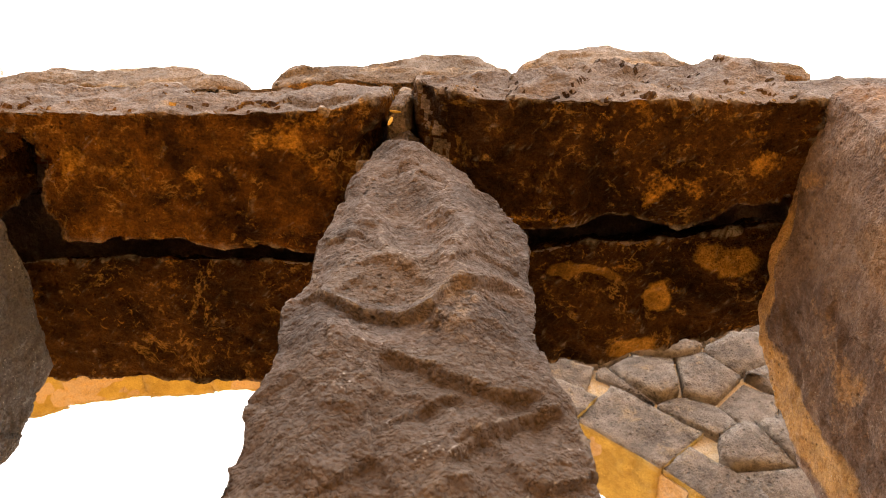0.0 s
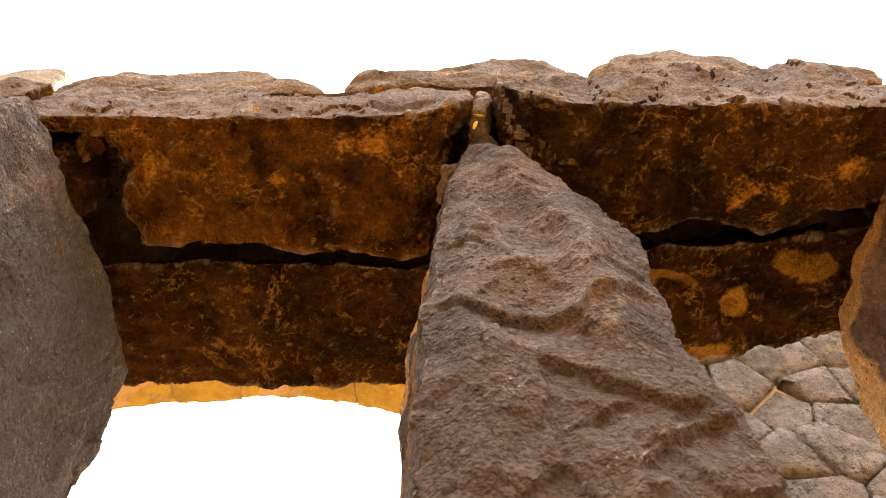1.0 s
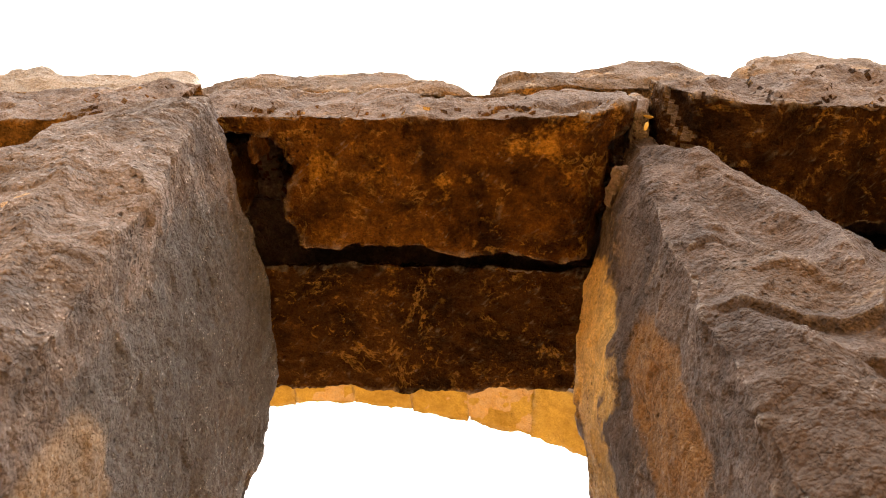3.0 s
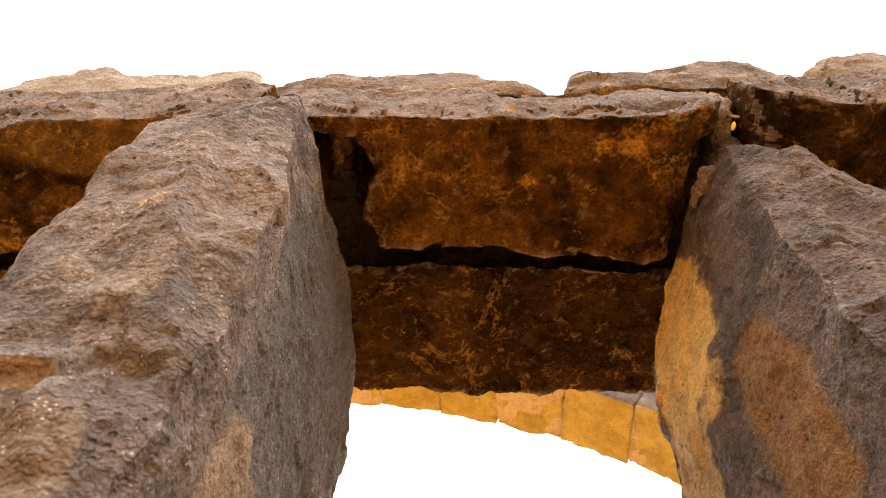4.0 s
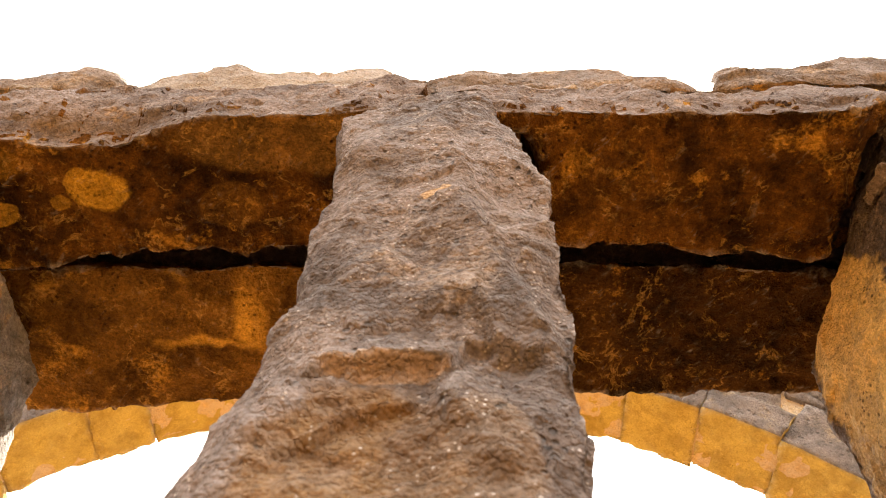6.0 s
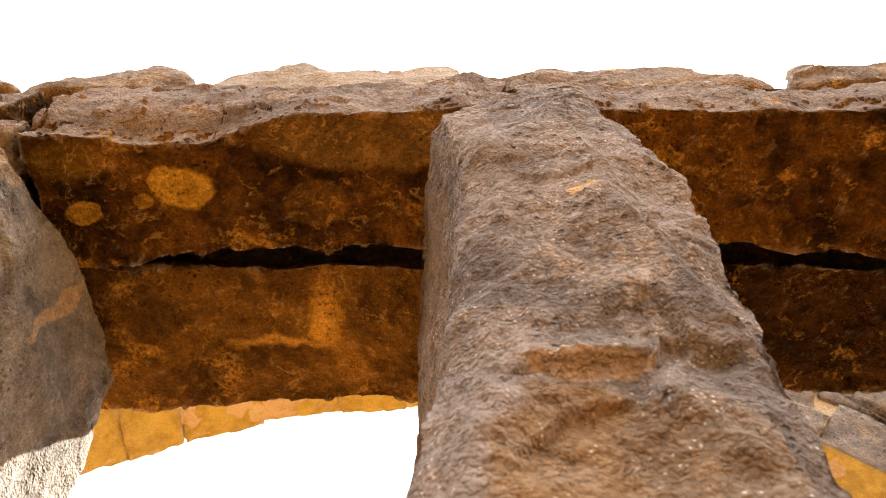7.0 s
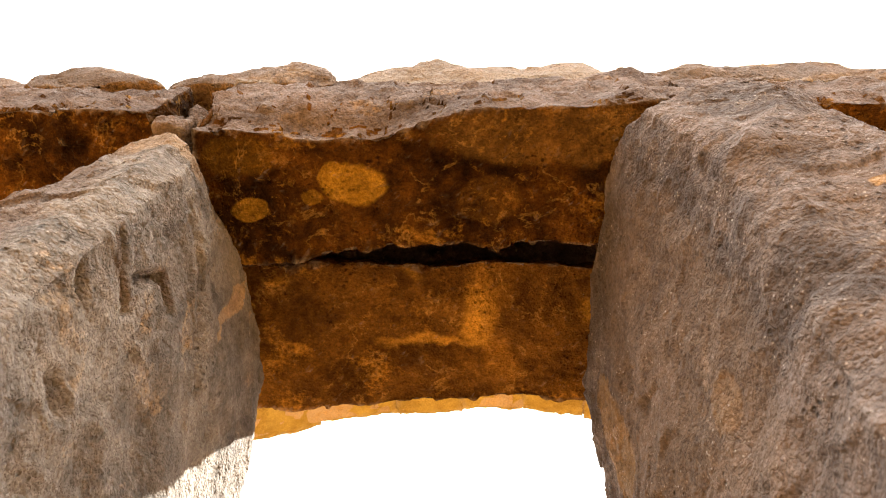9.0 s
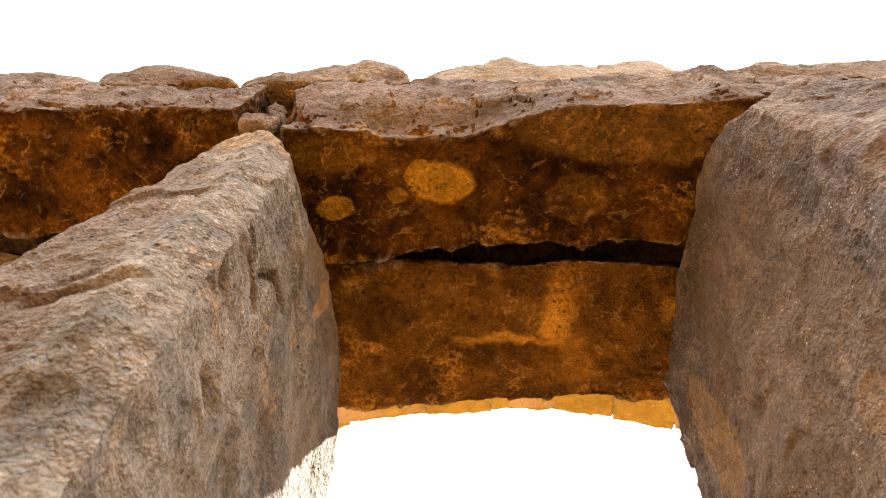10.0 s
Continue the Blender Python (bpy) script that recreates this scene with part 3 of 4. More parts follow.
# ---- lintels and capping ----
def hewn_block(name, x0, x1, y0, y1, z0, z1, seed, material, label, category, group="", step=0.0105, facet=0.0115, size=0.17, swell=0.014, rough=0.0035, dents=(), tops=None, bottoms=None, fronts=None, backs=None, under=None, squash=(1, 1, 1), lean=0.03, soften=0.0, hollows=()):
    """A roughly hewn block. tops, bottoms, fronts, backs: optional tables of (x, place) in place of the plain extents."""
    p, q = lattice_box(cuts(x0, x1, step), cuts(0, 1, step / (y1 - y0)), cuts(0, 1, step / (z1 - z0)))
    x, v, w = p[:, 0].copy(), p[:, 1].copy(), p[:, 2].copy()
    f, b = (along(x, fronts) if fronts else y0), (along(x, backs) if backs else y1)
    lo, hi = (along(x, bottoms) if bottoms else z0), (along(x, tops) if tops else z1)
    p[:, 1], p[:, 2] = f + (b - f) * v + lean * w * (1 - v), lo + (hi - lo) * w
    if soften:
        u = (x - (x0 + x1) / 2) / (x1 - x0) * 2
        k = 2 * w - 1
        p[:, 2] -= soften * (hi - lo) * np.clip(k, 0, 1) * (np.abs(u) ** 6 + np.clip(1 - 2.5 * v, 0, 1) ** 3)
        p[:, 0] -= 0.3 * soften * (x1 - x0) * np.sign(u) * np.abs(u) ** 3 * np.abs(k) ** 3 * (0.6 + 0.8 * np.sin(seed + 3 * np.sign(u)))
        p[:, 1] += 0.35 * soften * np.clip(1 - 3 * v, 0, 1) * (np.abs(u) ** 5 + 0.5 * np.abs(k) ** 3)
    for end, reach, depth, lip in hollows:
        k = np.clip((reach - np.abs(x - end) + 0.09 * fbm(p, 5, 3, seed + 40)) / 0.1, 0, 1) * np.clip((p[:, 1] - f - lip + 0.05 * fbm(p, 8, 3, seed + 41)) / 0.06, 0, 1)
        p[:, 2] += depth * k * (1 - w)
    for d in dents:
        p = bump_at(p, *d)
    p = weather(p, q, seed, swell, facet, size, rough, squash)
    ob = placed(name, p, q, material, ((x0 + x1) / 2, (y0 + y1) / 2, z0))
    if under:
        paint_underside(ob.data, under, seed, -0.42 if name == "lintel" else -0.75, name == "lintel", group == "rear lintels", 0.11 if name == "lintel" else 0.05)
    return tagged(ob, label, category, group)


def ochre(name, gold=0.5, dark=OCHRE_DARK, mid=OCHRE_BOUNCE, spots=(), base=(0, 0, 0), colour=(0.6, 0.34, 0.06), wander=0.1, edge=0.82):
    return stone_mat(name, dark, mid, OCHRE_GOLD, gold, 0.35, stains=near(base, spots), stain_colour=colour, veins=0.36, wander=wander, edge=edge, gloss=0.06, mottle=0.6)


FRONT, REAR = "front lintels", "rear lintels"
PLAIN, DEEP = ochre("ochre_bounce_underside", 0.28), ochre("dark_ochre_bounce_underside", 0.08, (0.015, 0.007, 0.0025), (0.07, 0.032, 0.008))
SPOTTED = ochre("spotted_ochre_bounce_underside", 0.22, spots=[((-2.6, 0.93, 3.38), (0.1, 0.066, 0.12), 0.95), ((-2.66, 0.905, 3.38), (0.05, 0.045, 0.12), 0.8), ((-2.727, 0.965, 3.38), (0.04, 0.026, 0.1), 0.5), ((-2.923, 1.021, 3.38), (0.052, 0.036, 0.1), 0.7), ((-2.02, 0.775, 3.4), (0.38, 0.1, 0.14), 0.55, (0.27, 0.15, 0.042)), ((-2.2, 0.98, 3.36), (0.1, 0.07, 0.1), 0.3, (0.3, 0.15, 0.03)), ((-2.95, 0.85, 3.4), (0.12, 0.07, 0.08), 0.2)], base=(-2.345, 0.925, 3.36), colour=(0.46, 0.26, 0.03), wander=0.06)
SWIRL = ochre("veined_ochre_bounce_underside", 0.26, (0.07, 0.032, 0.007), (0.19, 0.093, 0.018), spots=[((-2.17, 1.3, 3.45), (0.08, 0.2, 0.12), 0.4, (0.4, 0.2, 0.035)), ((-2.19, 1.42, 3.45), (0.075, 0.13, 0.12), 0.8), ((-2.36, 1.5, 3.45), (0.22, 0.035, 0.12), 0.7), ((-2.14, 1.58, 3.45), (0.07, 0.16, 0.12), 0.5, (0.4, 0.2, 0.035)), ((-2.42, 1.25, 3.45), (0.06, 0.03, 0.1), 0.5), ((-1.86, 1.39, 3.45), (0.06, 0.07, 0.1), 0.7), ((-2.85, 1.27, 3.45), (0.08, 0.03, 0.1), 0.5)], base=(-2.37, 1.49, 3.42), colour=(0.66, 0.36, 0.055), wander=0.2, edge=0.35)
ROUND = ochre("stained_ochre_bounce_underside", 0.06, (0.013, 0.006, 0.002), (0.058, 0.027, 0.007), spots=[((0.76, 1.38, 3.45), (0.06, 0.075, 0.1), 0.6), ((0.98, 1.24, 3.45), (0.12, 0.07, 0.1), 0.4), ((0.7, 1.6, 3.45), (0.1, 0.07, 0.1), 0.4), ((0.5, 1.28, 3.45), (0.16, 0.03, 0.1), 0.3)], base=(0.53, 1.39, 3.48), wander=0.14)
hewn_block("lintel", -4.5, -3.2, 0.72, 1.14, 3.41, 3.8, 101, LINTEL_FACE, "stone lintel on upright slabs, ochre stains and painted bounce beneath", "lintel", FRONT, under=PLAIN)
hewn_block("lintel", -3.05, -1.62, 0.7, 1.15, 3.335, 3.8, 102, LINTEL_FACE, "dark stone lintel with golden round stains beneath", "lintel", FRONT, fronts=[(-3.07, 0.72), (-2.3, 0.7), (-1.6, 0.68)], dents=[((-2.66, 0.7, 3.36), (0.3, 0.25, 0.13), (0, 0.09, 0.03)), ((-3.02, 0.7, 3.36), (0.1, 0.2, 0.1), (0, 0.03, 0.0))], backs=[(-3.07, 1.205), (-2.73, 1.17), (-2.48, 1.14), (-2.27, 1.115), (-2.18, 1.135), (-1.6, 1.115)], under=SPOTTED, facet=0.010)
hewn_block("lintel", -1.58, -0.18, 0.71, 1.16, 3.4, 3.8, 103, LINTEL_FACE, "stone lintel with chipped edges, ochre stains and painted bounce beneath", "lintel", FRONT, backs=[(-1.58, 1.14), (-1.05, 1.125), (-0.78, 1.16), (-0.6, 1.155), (-0.41, 1.195), (-0.18, 1.17)], under=PLAIN, facet=0.0125, size=0.24, hollows=[(-1.58, 0.33, 0.34, 0.06), (-0.18, 0.14, 0.2, 0.08)], bottoms=[(-1.58, 3.43), (-1.3, 3.42), (-1.1, 3.4), (-0.45, 3.4), (-0.34, 3.43), (-0.26, 3.5), (-0.18, 3.6)])
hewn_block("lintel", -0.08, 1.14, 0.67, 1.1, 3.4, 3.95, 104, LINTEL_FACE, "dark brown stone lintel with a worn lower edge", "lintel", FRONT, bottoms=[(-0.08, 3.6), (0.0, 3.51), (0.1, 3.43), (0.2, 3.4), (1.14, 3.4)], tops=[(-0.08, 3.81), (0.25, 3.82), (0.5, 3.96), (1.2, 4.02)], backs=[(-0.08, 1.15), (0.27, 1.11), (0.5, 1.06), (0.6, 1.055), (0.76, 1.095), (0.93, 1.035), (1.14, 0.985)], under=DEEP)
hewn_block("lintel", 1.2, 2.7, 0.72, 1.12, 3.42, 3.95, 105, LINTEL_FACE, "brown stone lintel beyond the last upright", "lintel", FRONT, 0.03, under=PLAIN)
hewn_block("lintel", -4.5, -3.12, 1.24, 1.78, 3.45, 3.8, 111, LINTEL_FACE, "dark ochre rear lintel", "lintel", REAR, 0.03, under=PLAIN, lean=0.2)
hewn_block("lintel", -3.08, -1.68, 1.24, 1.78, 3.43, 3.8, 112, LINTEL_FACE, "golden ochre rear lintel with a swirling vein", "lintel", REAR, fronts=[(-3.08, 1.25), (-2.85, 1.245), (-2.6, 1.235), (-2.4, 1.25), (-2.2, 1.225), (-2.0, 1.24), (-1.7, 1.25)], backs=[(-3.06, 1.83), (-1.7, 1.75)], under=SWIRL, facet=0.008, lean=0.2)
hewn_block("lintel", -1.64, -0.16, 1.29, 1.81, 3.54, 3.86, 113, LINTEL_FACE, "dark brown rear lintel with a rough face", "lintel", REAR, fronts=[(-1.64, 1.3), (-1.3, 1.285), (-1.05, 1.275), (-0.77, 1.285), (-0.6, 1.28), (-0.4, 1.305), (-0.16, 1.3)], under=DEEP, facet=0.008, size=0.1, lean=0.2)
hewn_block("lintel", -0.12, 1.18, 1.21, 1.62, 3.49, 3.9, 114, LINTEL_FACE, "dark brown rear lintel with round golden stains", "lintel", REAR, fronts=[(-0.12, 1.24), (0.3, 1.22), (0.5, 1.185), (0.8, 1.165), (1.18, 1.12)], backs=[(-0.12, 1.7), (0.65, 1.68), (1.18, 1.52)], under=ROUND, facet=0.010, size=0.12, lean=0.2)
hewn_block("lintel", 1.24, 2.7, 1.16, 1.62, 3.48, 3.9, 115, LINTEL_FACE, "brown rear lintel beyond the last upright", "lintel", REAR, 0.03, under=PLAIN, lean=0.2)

CAPS = "capping stones"
# warm copy of the capping for downward faces, bounce light in its colour
CAP_UNDER = ochre("brown_capping_bounce_underside", 0.4, (0.16, 0.1, 0.055), (0.28, 0.18, 0.1))


def cap(x0, x1, y0, z0, tops, seed, material, label, facet=0.011, step=0.014):
    tops = [(x, 0.965 * z + 0.075) for x, z in tops]
    lift = np.random.default_rng(seed)
    lows = [(x, z0 + lift.uniform(-0.005, 0.045)) for x in np.linspace(x0, x1, 7)]
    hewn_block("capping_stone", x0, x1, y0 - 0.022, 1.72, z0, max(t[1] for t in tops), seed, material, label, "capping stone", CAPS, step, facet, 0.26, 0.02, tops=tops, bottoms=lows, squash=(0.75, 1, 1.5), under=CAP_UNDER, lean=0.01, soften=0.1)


cap(-4.6, -3.86, 0.77, 3.81, [(-4.6, 4.1), (-4.28, 4.08), (-4.1, 4.17), (-3.86, 4.13)], 201, CAPPING, "weathered brown capping stone on the lintels")
cap(-3.84, -3.33, 0.76, 3.81, [(-3.84, 4.1), (-3.63, 4.157), (-3.33, 3.92)], 209, CAPPING, "low brown capping stone on the lintels")
cap(-3.315, -2.715, 0.76, 3.83, [(-3.315, 4.02), (-3.267, 4.14), (-2.976, 4.2), (-2.76, 4.19), (-2.715, 4.0)], 202, CAPPING, "weathered brown capping stone over the open joint")
cap(-2.695, -1.725, 0.77, 3.82, [(-2.695, 4.13), (-2.66, 4.24), (-2.56, 4.31), (-2.47, 4.24), (-2.387, 4.34), (-2.254, 4.25), (-2.1, 4.34), (-2.0, 4.29), (-1.877, 4.38), (-1.764, 4.4), (-1.725, 4.33)], 203, SANDSTONE, "pale sandstone capping block with a scalloped top", 0.007)
cap(-1.71, -0.64, 0.76, 3.82, [(-1.71, 4.05), (-1.6, 4.168), (-1.328, 4.143), (-1.223, 4.169), (-1.008, 4.232), (-0.885, 4.102), (-0.708, 3.982), (-0.64, 3.88)], 204, CAPPING, "weathered brown capping stone with a humped top")
cap(-0.615, 0.285, 0.74, 3.83, [(-0.615, 4.0), (-0.581, 4.128), (-0.318, 4.146), (-0.127, 4.253), (0.097, 4.356), (0.241, 4.281), (0.285, 4.12)], 205, CAPPING, "brown capping stone with a broken lower edge")
cap(0.3, 0.94, 0.74, 3.95, [(0.3, 4.15), (0.331, 4.224), (0.5, 4.4), (0.64, 4.52), (0.9, 4.43), (0.94, 4.25)], 206, CAPPING, "large weathered grey-brown capping boulder")
cap(0.955, 1.4, 0.76, 4.0, [(0.955, 4.2), (0.997, 4.296), (1.206, 4.333), (1.4, 4.296)], 207, CAPPING, "flat grey-brown capping stone", 0.01)
cap(1.42, 2.7, 0.78, 3.85, [(1.42, 4.16), (1.543, 4.058), (1.62, 3.95), (2.7, 3.95)], 208, CAPPING, "low flat capping stone", 0.01)


# unseen slabs added across both lintels to stop sky light leaking through the capping
for x0, x1, z0, seed in ((-4.5, -3.2, 3.795, 221), (-3.18, -1.72, 3.795, 222), (-1.7, -0.2, 3.8, 223), (-0.18, 0.4, 3.83, 224), (0.38, 1.5, 3.93, 225)):
    hewn_block("packing_slab", x0, x1, 0.98, 1.68, z0, z0 + 0.09, seed, BASALT, "flat dark slab added across both lintels to stop light", "packing slab", "packing slabs", 0.03, 0.004, 0.2, 0.004)


# ---- small stones wedged in the joints ----
def wedge(x, y, z, sx, sy, sz, turn, seed, material, label):
    p, q = lattice_box(cuts(-1, 1, 0.14), cuts(-1, 1, 0.14), cuts(-1, 1, 0.14))
    p = p * (1 - 0.22 * (np.abs(p) ** 2).sum(1, keepdims=True) / 3) * np.array((sx, sy, sz)) / 2 * 0.9
    rot = np.array(Euler([radians(a) for a in turn]).to_matrix())
    p = p @ rot.T + (x, y, z)
    p = weather(p, q, seed, 0.004, 0.005, 0.06, 0.0012)
    tagged(placed("wedge_stone", p, q, material, (x, y, z - sz / 2)), label, "wedge stone", "wedge stones in the joints")


wedge(-0.135, 0.86, 3.68, 0.07, 0.3, 0.26, (0, 8, 0), 401, LINTEL_FACE, "thin grey wedge stone upright in a lintel joint")
wedge(-0.24, 0.93, 3.4, 0.08, 0.16, 0.045, (0, -32, 10), 402, BASALT, "small grey wedge stone between upright and lintel")
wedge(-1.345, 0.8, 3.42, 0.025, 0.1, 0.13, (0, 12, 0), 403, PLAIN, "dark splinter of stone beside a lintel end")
# this packing stone is coloured dark, the recess's shade put into it
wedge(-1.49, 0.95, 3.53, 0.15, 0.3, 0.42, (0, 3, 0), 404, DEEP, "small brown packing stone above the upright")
wedge(-3.13, 0.83, 3.42, 0.13, 0.2, 0.1, (0, 18, 0), 405, BASALT, "grey packing stone on the rounded upright")
wedge(-3.15, 0.9, 3.63, 0.07, 0.24, 0.2, (8, -20, 14), 406, BASALT, "grey wedge stone in the open joint")
wedge(-2.98, 0.78, 3.8, 0.16, 0.12, 0.05, (0, 4, 0), 407, SANDSTONE, "pale flat chip under the capping")
wedge(-1.68, 0.78, 3.74, 0.1, 0.14, 0.07, (0, 10, 0), 408, LINTEL_FACE, "small dark packing stone under the capping")
wedge(-1.12, 0.775, 3.815, 0.2, 0.08, 0.035, (0, 0, 0), 409, SANDSTONE, "pale sandy chip standing for a mortar patch under the capping")
wedge(-0.86, 0.78, 3.815, 0.16, 0.08, 0.035, (0, 3, 0), 410, CAPPING, "flat brown chip bedded under the capping")
wedge(-0.42, 0.78, 3.82, 0.12, 0.08, 0.035, (0, -6, 0), 411, CAPPING, "small brown chip bedded under the capping")
wedge(-3.6, 0.78, 3.815, 0.12, 0.08, 0.03, (0, -6, 0), 412, CAPPING, "small brown chip bedded under the capping")


# ---- dry leaves caught in the joint ----
LEAF, leaf_nodes, leaf_links = node_mat("dry_yellow_leaf")
leaf_grain = noise_node(leaf_nodes, leaf_links, leaf_nodes.new("ShaderNodeTexCoord").outputs["Object"], 160, 4)
leaf_links.new(mixed(leaf_nodes, leaf_links, leaf_grain, (0.55, 0.33, 0.04), (0.75, 0.52, 0.1)), leaf_nodes["Principled BSDF"].inputs["Base Color"])
leaf_nodes["Principled BSDF"].inputs["Roughness"].default_value = 0.7


def dry_leaf(x, y, z, long, turn):
    """A small curled leaf with a raised midrib and some thickness."""
    p, q = lattice_box(cuts(-1, 1, 0.2), cuts(-1, 1, 0.25), cuts(-1, 1, 2))
    u, v, w = p.T
    width = 0.36 * (1 - u ** 2) ** 0.6 + 0.03
    pts = np.stack([u * long / 2, v * width * long / 2, w * 0.0006 + long * (0.25 * (v * width) ** 2 * 4 + 0.12 * u ** 2)], 1)
    rot = np.array(Euler([radians(a) for a in turn]).to_matrix())
    ob = placed("dry_leaf", pts @ rot.T + (x, y, z), q, LEAF, (x, y, z))
    tagged(ob, "dry curled yellow leaf caught between two stones", "leaf", "dry leaves in the joint")


dry_leaf(-0.175, 0.735, 3.66, 0.05, (70, 20, 70))
dry_leaf(-0.15, 0.74, 3.5, 0.045, (60, -30, 20))
dry_leaf(-0.165, 0.75, 3.46, 0.035, (40, 50, 120))


# ---- arched wall beyond ----
ARCH_X, ARCH_TOP, ARCH_R, FACE_Y, BACK_Y = -2.1, 7.3, 5.0, 4.25, 4.85
WALL_L, WALL_R, SPRING = -9.0, 8.0, 3.2
CENTRE_Z = ARCH_TOP - ARCH_R


def wall_top(x):
    """The wall's unseen broken top, its higher right end added to block the sun."""
    return float(np.interp(x, [-9, -4, 0, 2.4, 2.9, 8], [8.0, 7.95, 7.75, 7.75, 9.9, 10.1]))


def arch_z(x):
    return CENTRE_Z + math.sqrt(max(ARCH_R ** 2 - (x - ARCH_X) ** 2, 0))


half = math.sqrt(ARCH_R ** 2 - (SPRING - CENTRE_Z) ** 2)
xs = [WALL_L, ARCH_X - half] + [ARCH_X - half * math.cos(math.pi * k / 40) for k in range(1, 40)] + [ARCH_X + half + d for d in (0, 0.4, 1.2)] + [WALL_R]
bm = bmesh.new()
for a in range(len(xs) - 1):
    x0, x1 = xs[a], xs[a + 1]
    solid = x1 <= ARCH_X - half + 1e-6 or x0 >= ARCH_X + half - 1e-6
    b0_, b1_ = (-0.1, -0.1) if solid else (arch_z(x0) + 0.008, arch_z(x1) + 0.008)
    t0, t1 = wall_top(x0), wall_top(x1)
    y0, y1 = FACE_Y + 0.05, BACK_Y
    vs = [bm.verts.new(c) for c in ((x0, y0, b0_), (x1, y0, b1_), (x1, y0, t1), (x0, y0, t0), (x0, y1, b0_), (x1, y1, b1_), (x1, y1, t1), (x0, y1, t0))]
    for f in ((0, 1, 2, 3), (5, 4, 7, 6), (4, 0, 3, 7), (1, 5, 6, 2), (3, 2, 6, 7), (4, 5, 1, 0)):
        bm.faces.new([vs[i] for i in f])
me = bpy.data.meshes.new("wall_north")
bm.to_mesh(me)
bm.free()
me.materials.append(MORTAR)
wall = tagged(new("wall_north", me), "grey rubble wall with sandy mortar and a wide arch", "wall", kind="structure")


def wall_piece(name, p, q, material):
    ob = new(name, mesh_of(name, p, q, material))
    ob.parent = wall
    return ob


# arch stones: grey faces; undersides yellow, the sand's bounce put into their colour
a_max = math.asin(half / ARCH_R)
rng = np.random.default_rng(7)
edges = [-a_max]
while edges[-1] < a_max - 0.12:
    edges.append(edges[-1] + rng.uniform(0.1, 0.16))
edges[-1] = a_max
rings = []
for k in range(len(edges) - 1):
    a0, a1 = edges[k] + 0.0008, edges[k + 1] - 0.0008
    p, q = lattice_box(cuts(0, 1, 1 / 14), cuts(0, 1, 1 / 14), cuts(0, 1, 0.125))
    thick = rng.uniform(0.3, 0.62)
    rings.append((edges[k], edges[k + 1], thick))
    ang, rad = a0 + (a1 - a0) * p[:, 0], ARCH_R + thick * p[:, 2] + rng.uniform(-0.02, 0.02)
    pts = np.stack([ARCH_X + rad * np.sin(ang), FACE_Y + rng.uniform(-0.03, 0.01) + (BACK_Y + 0.05 - FACE_Y) * p[:, 1], CENTRE_Z + rad * np.cos(ang)], 1)
    pts = weather(pts, q, 300 + k, 0.012, 0.010, 0.22, 0.005)
    paint_underside(wall_piece("voussoir", pts, q, RUBBLE).data, ARCH_BOUNCE, 300 + k, -0.4)


# rubble facing of the spandrels
def clip(poly, nx, nz, d):
    """The part of a polygon where nx * x + nz * z <= d."""
    out = []
    for i, a in enumerate(poly):
        b = poly[(i + 1) % len(poly)]
        da, db = nx * a[0] + nz * a[1] - d, nx * b[0] + nz * b[1] - d
        if da <= 0:
            out.append(a)
        if da * db < 0:
            t = da / (da - db)
            out.append((a[0] + t * (b[0] - a[0]), a[1] + t * (b[1] - a[1])))
    return out


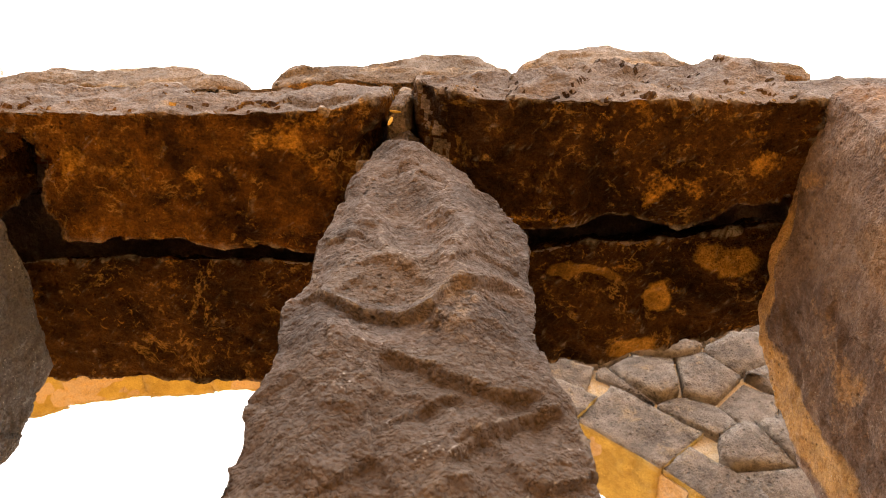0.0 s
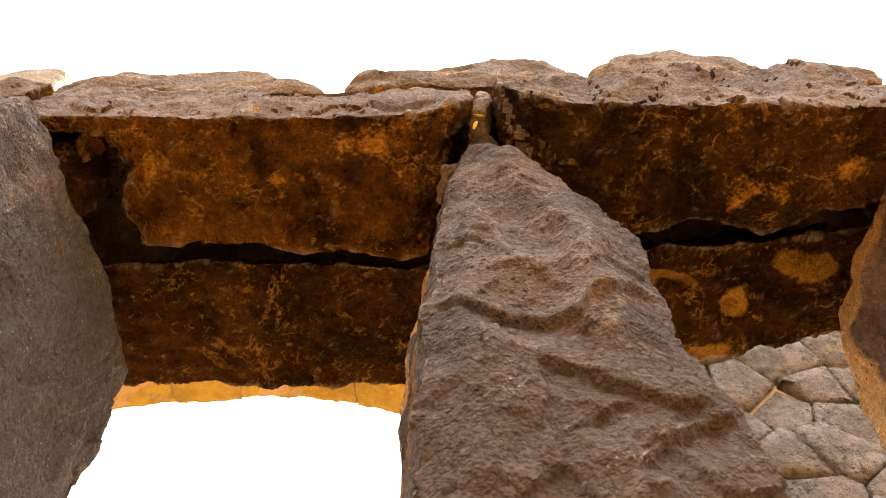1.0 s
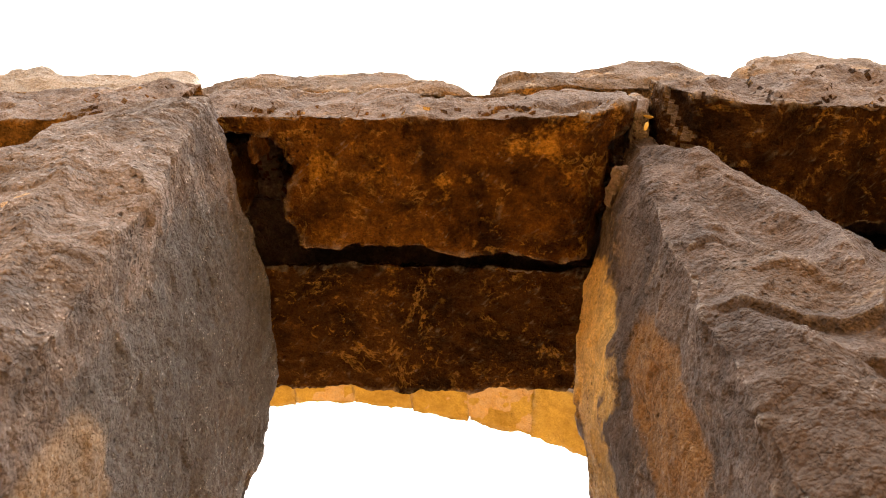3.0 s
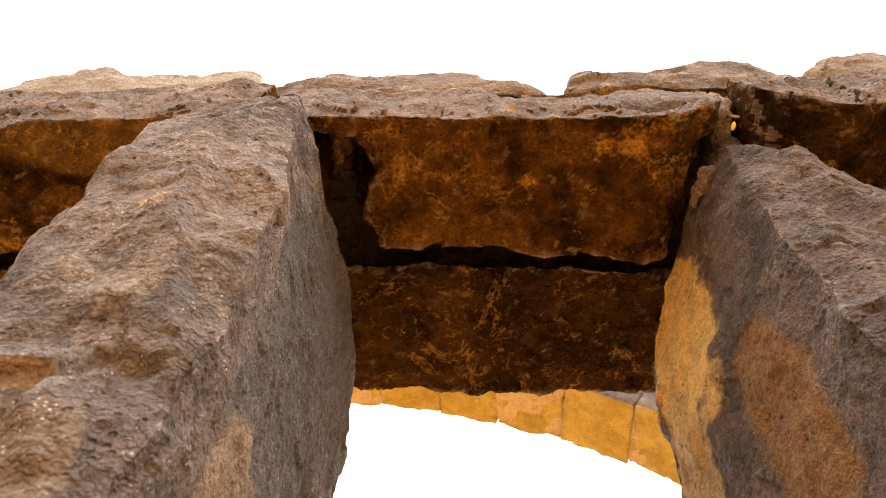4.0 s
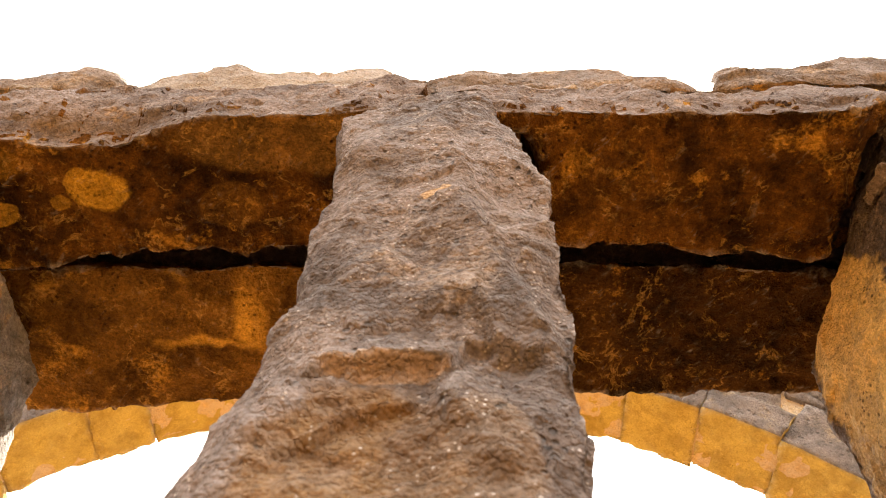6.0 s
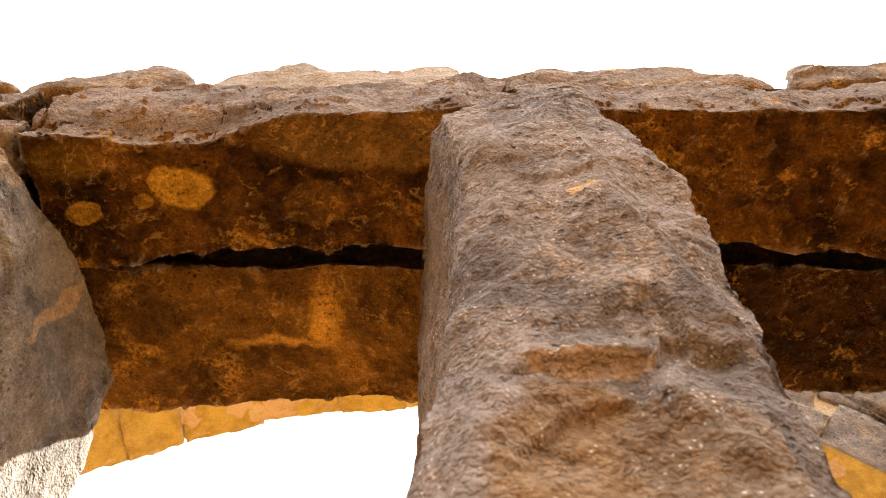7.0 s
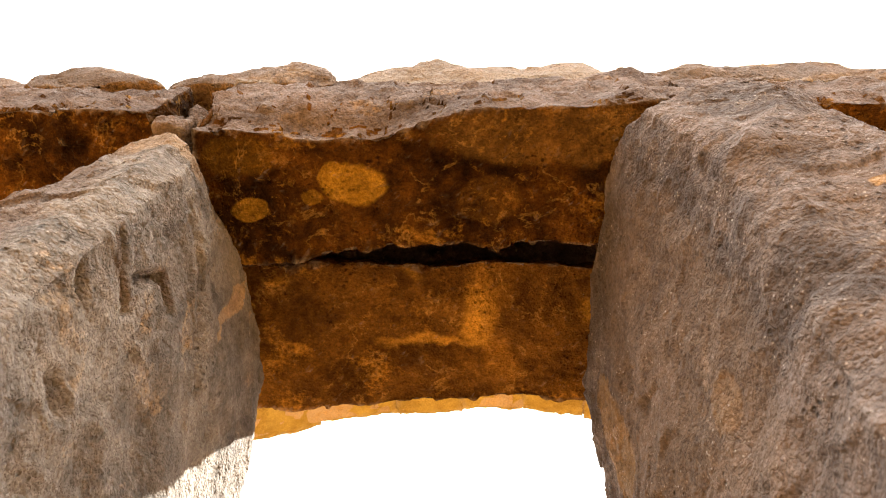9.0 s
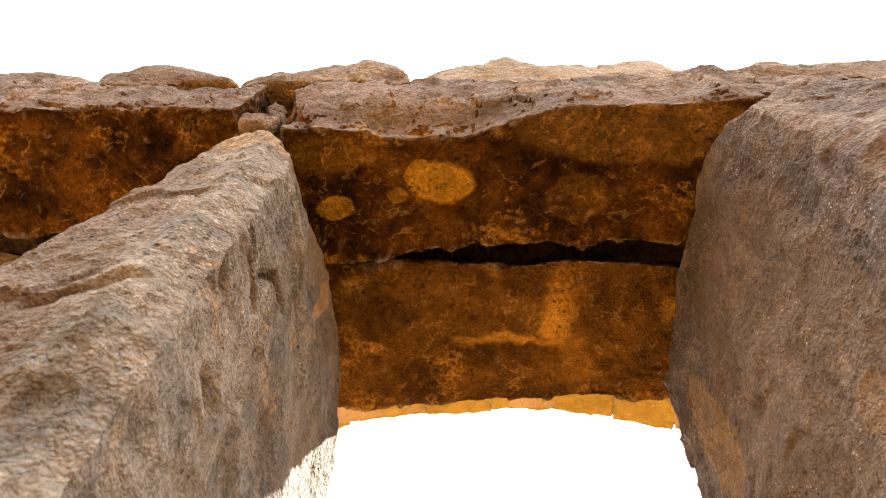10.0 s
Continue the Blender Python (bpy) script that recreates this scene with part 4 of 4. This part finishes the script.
seeds = []
for row in range(23):
    for col in range(30):
        s = (-8.9 + 0.58 * (col + 0.5 * (row % 2)) + rng.uniform(-0.24, 0.24), 0.15 + 0.44 * row + rng.uniform(-0.17, 0.17))
        if math.hypot(s[0] - ARCH_X, max(s[1] - CENTRE_Z, 0)) > ARCH_R + 0.35 and s[1] < wall_top(s[0]) - 0.15 and s[0] < WALL_R - 0.1 and s[1] > 3.6:
            seeds.append(s)
for s in seeds:
    poly = [(s[0] - 0.5, s[1] - 0.42), (s[0] + 0.5, s[1] - 0.42), (s[0] + 0.5, s[1] + 0.42), (s[0] - 0.5, s[1] + 0.42)]
    gap = rng.uniform(0.012, 0.045)
    for o in seeds:
        dx, dz = o[0] - s[0], o[1] - s[1]
        d = math.hypot(dx, dz)
        if 0 < d < 1.3:
            poly = clip(poly, dx / d, dz / d, (dx * (s[0] + o[0]) + dz * (s[1] + o[1])) / 2 / d - gap / 2)
    ang = math.atan2(s[0] - ARCH_X, s[1] - CENTRE_Z)
    thick = next((t for e0, e1, t in rings if e0 <= ang <= e1), 0.45)
    nx, nz = -math.sin(ang), -math.cos(ang)
    poly = clip(poly, nx, nz, nx * ARCH_X + nz * CENTRE_Z - (ARCH_R + thick + 0.03))
    poly = clip(poly, 0, 1, wall_top(s[0]))
    if len(poly) < 3:
        continue
    # finer outline, slightly uneven
    ring = []
    for i, a in enumerate(poly):
        b = poly[(i + 1) % len(poly)]
        ring += [a, ((a[0] + b[0]) / 2 + rng.uniform(-0.015, 0.015), (a[1] + b[1]) / 2 + rng.uniform(-0.015, 0.015))]
    cx, cz = sum(a[0] for a in ring) / len(ring), sum(a[1] for a in ring) / len(ring)
    proud, lean_x, lean_z = rng.uniform(0.03, 0.11), rng.uniform(-0.14, 0.14), rng.uniform(-0.14, 0.14)
    n, pts, faces = len(ring), [], []
    for shrink, depth in ((1.0, -0.08), (0.99, 0.55), (0.95, 0.9), (0.5, 1.0)):
        for a in ring:
            x, z = cx + (a[0] - cx) * shrink, cz + (a[1] - cz) * shrink
            y = FACE_Y + 0.09 if depth < 0 else FACE_Y + 0.03 - proud * depth + lean_x * (x - cx) + lean_z * (z - cz) + rng.uniform(-0.006, 0.006)
            pts.append((x, y, z))
    pts.append((cx, FACE_Y + 0.03 - proud * 1.03, cz))
    for r in range(3):
        faces += [(r * n + i, r * n + (i + 1) % n, (r + 1) * n + (i + 1) % n, (r + 1) * n + i) for i in range(n)]
    faces += [(3 * n + i, 3 * n + (i + 1) % n, 4 * n) for i in range(n)]
    me = bpy.data.meshes.new("stone")
    me.from_pydata(pts, [], faces)
    me.materials.append(RUBBLE)
    me.polygons.foreach_set("use_smooth", [True] * len(faces))
    ob = new("stone", me)
    ob.parent = wall
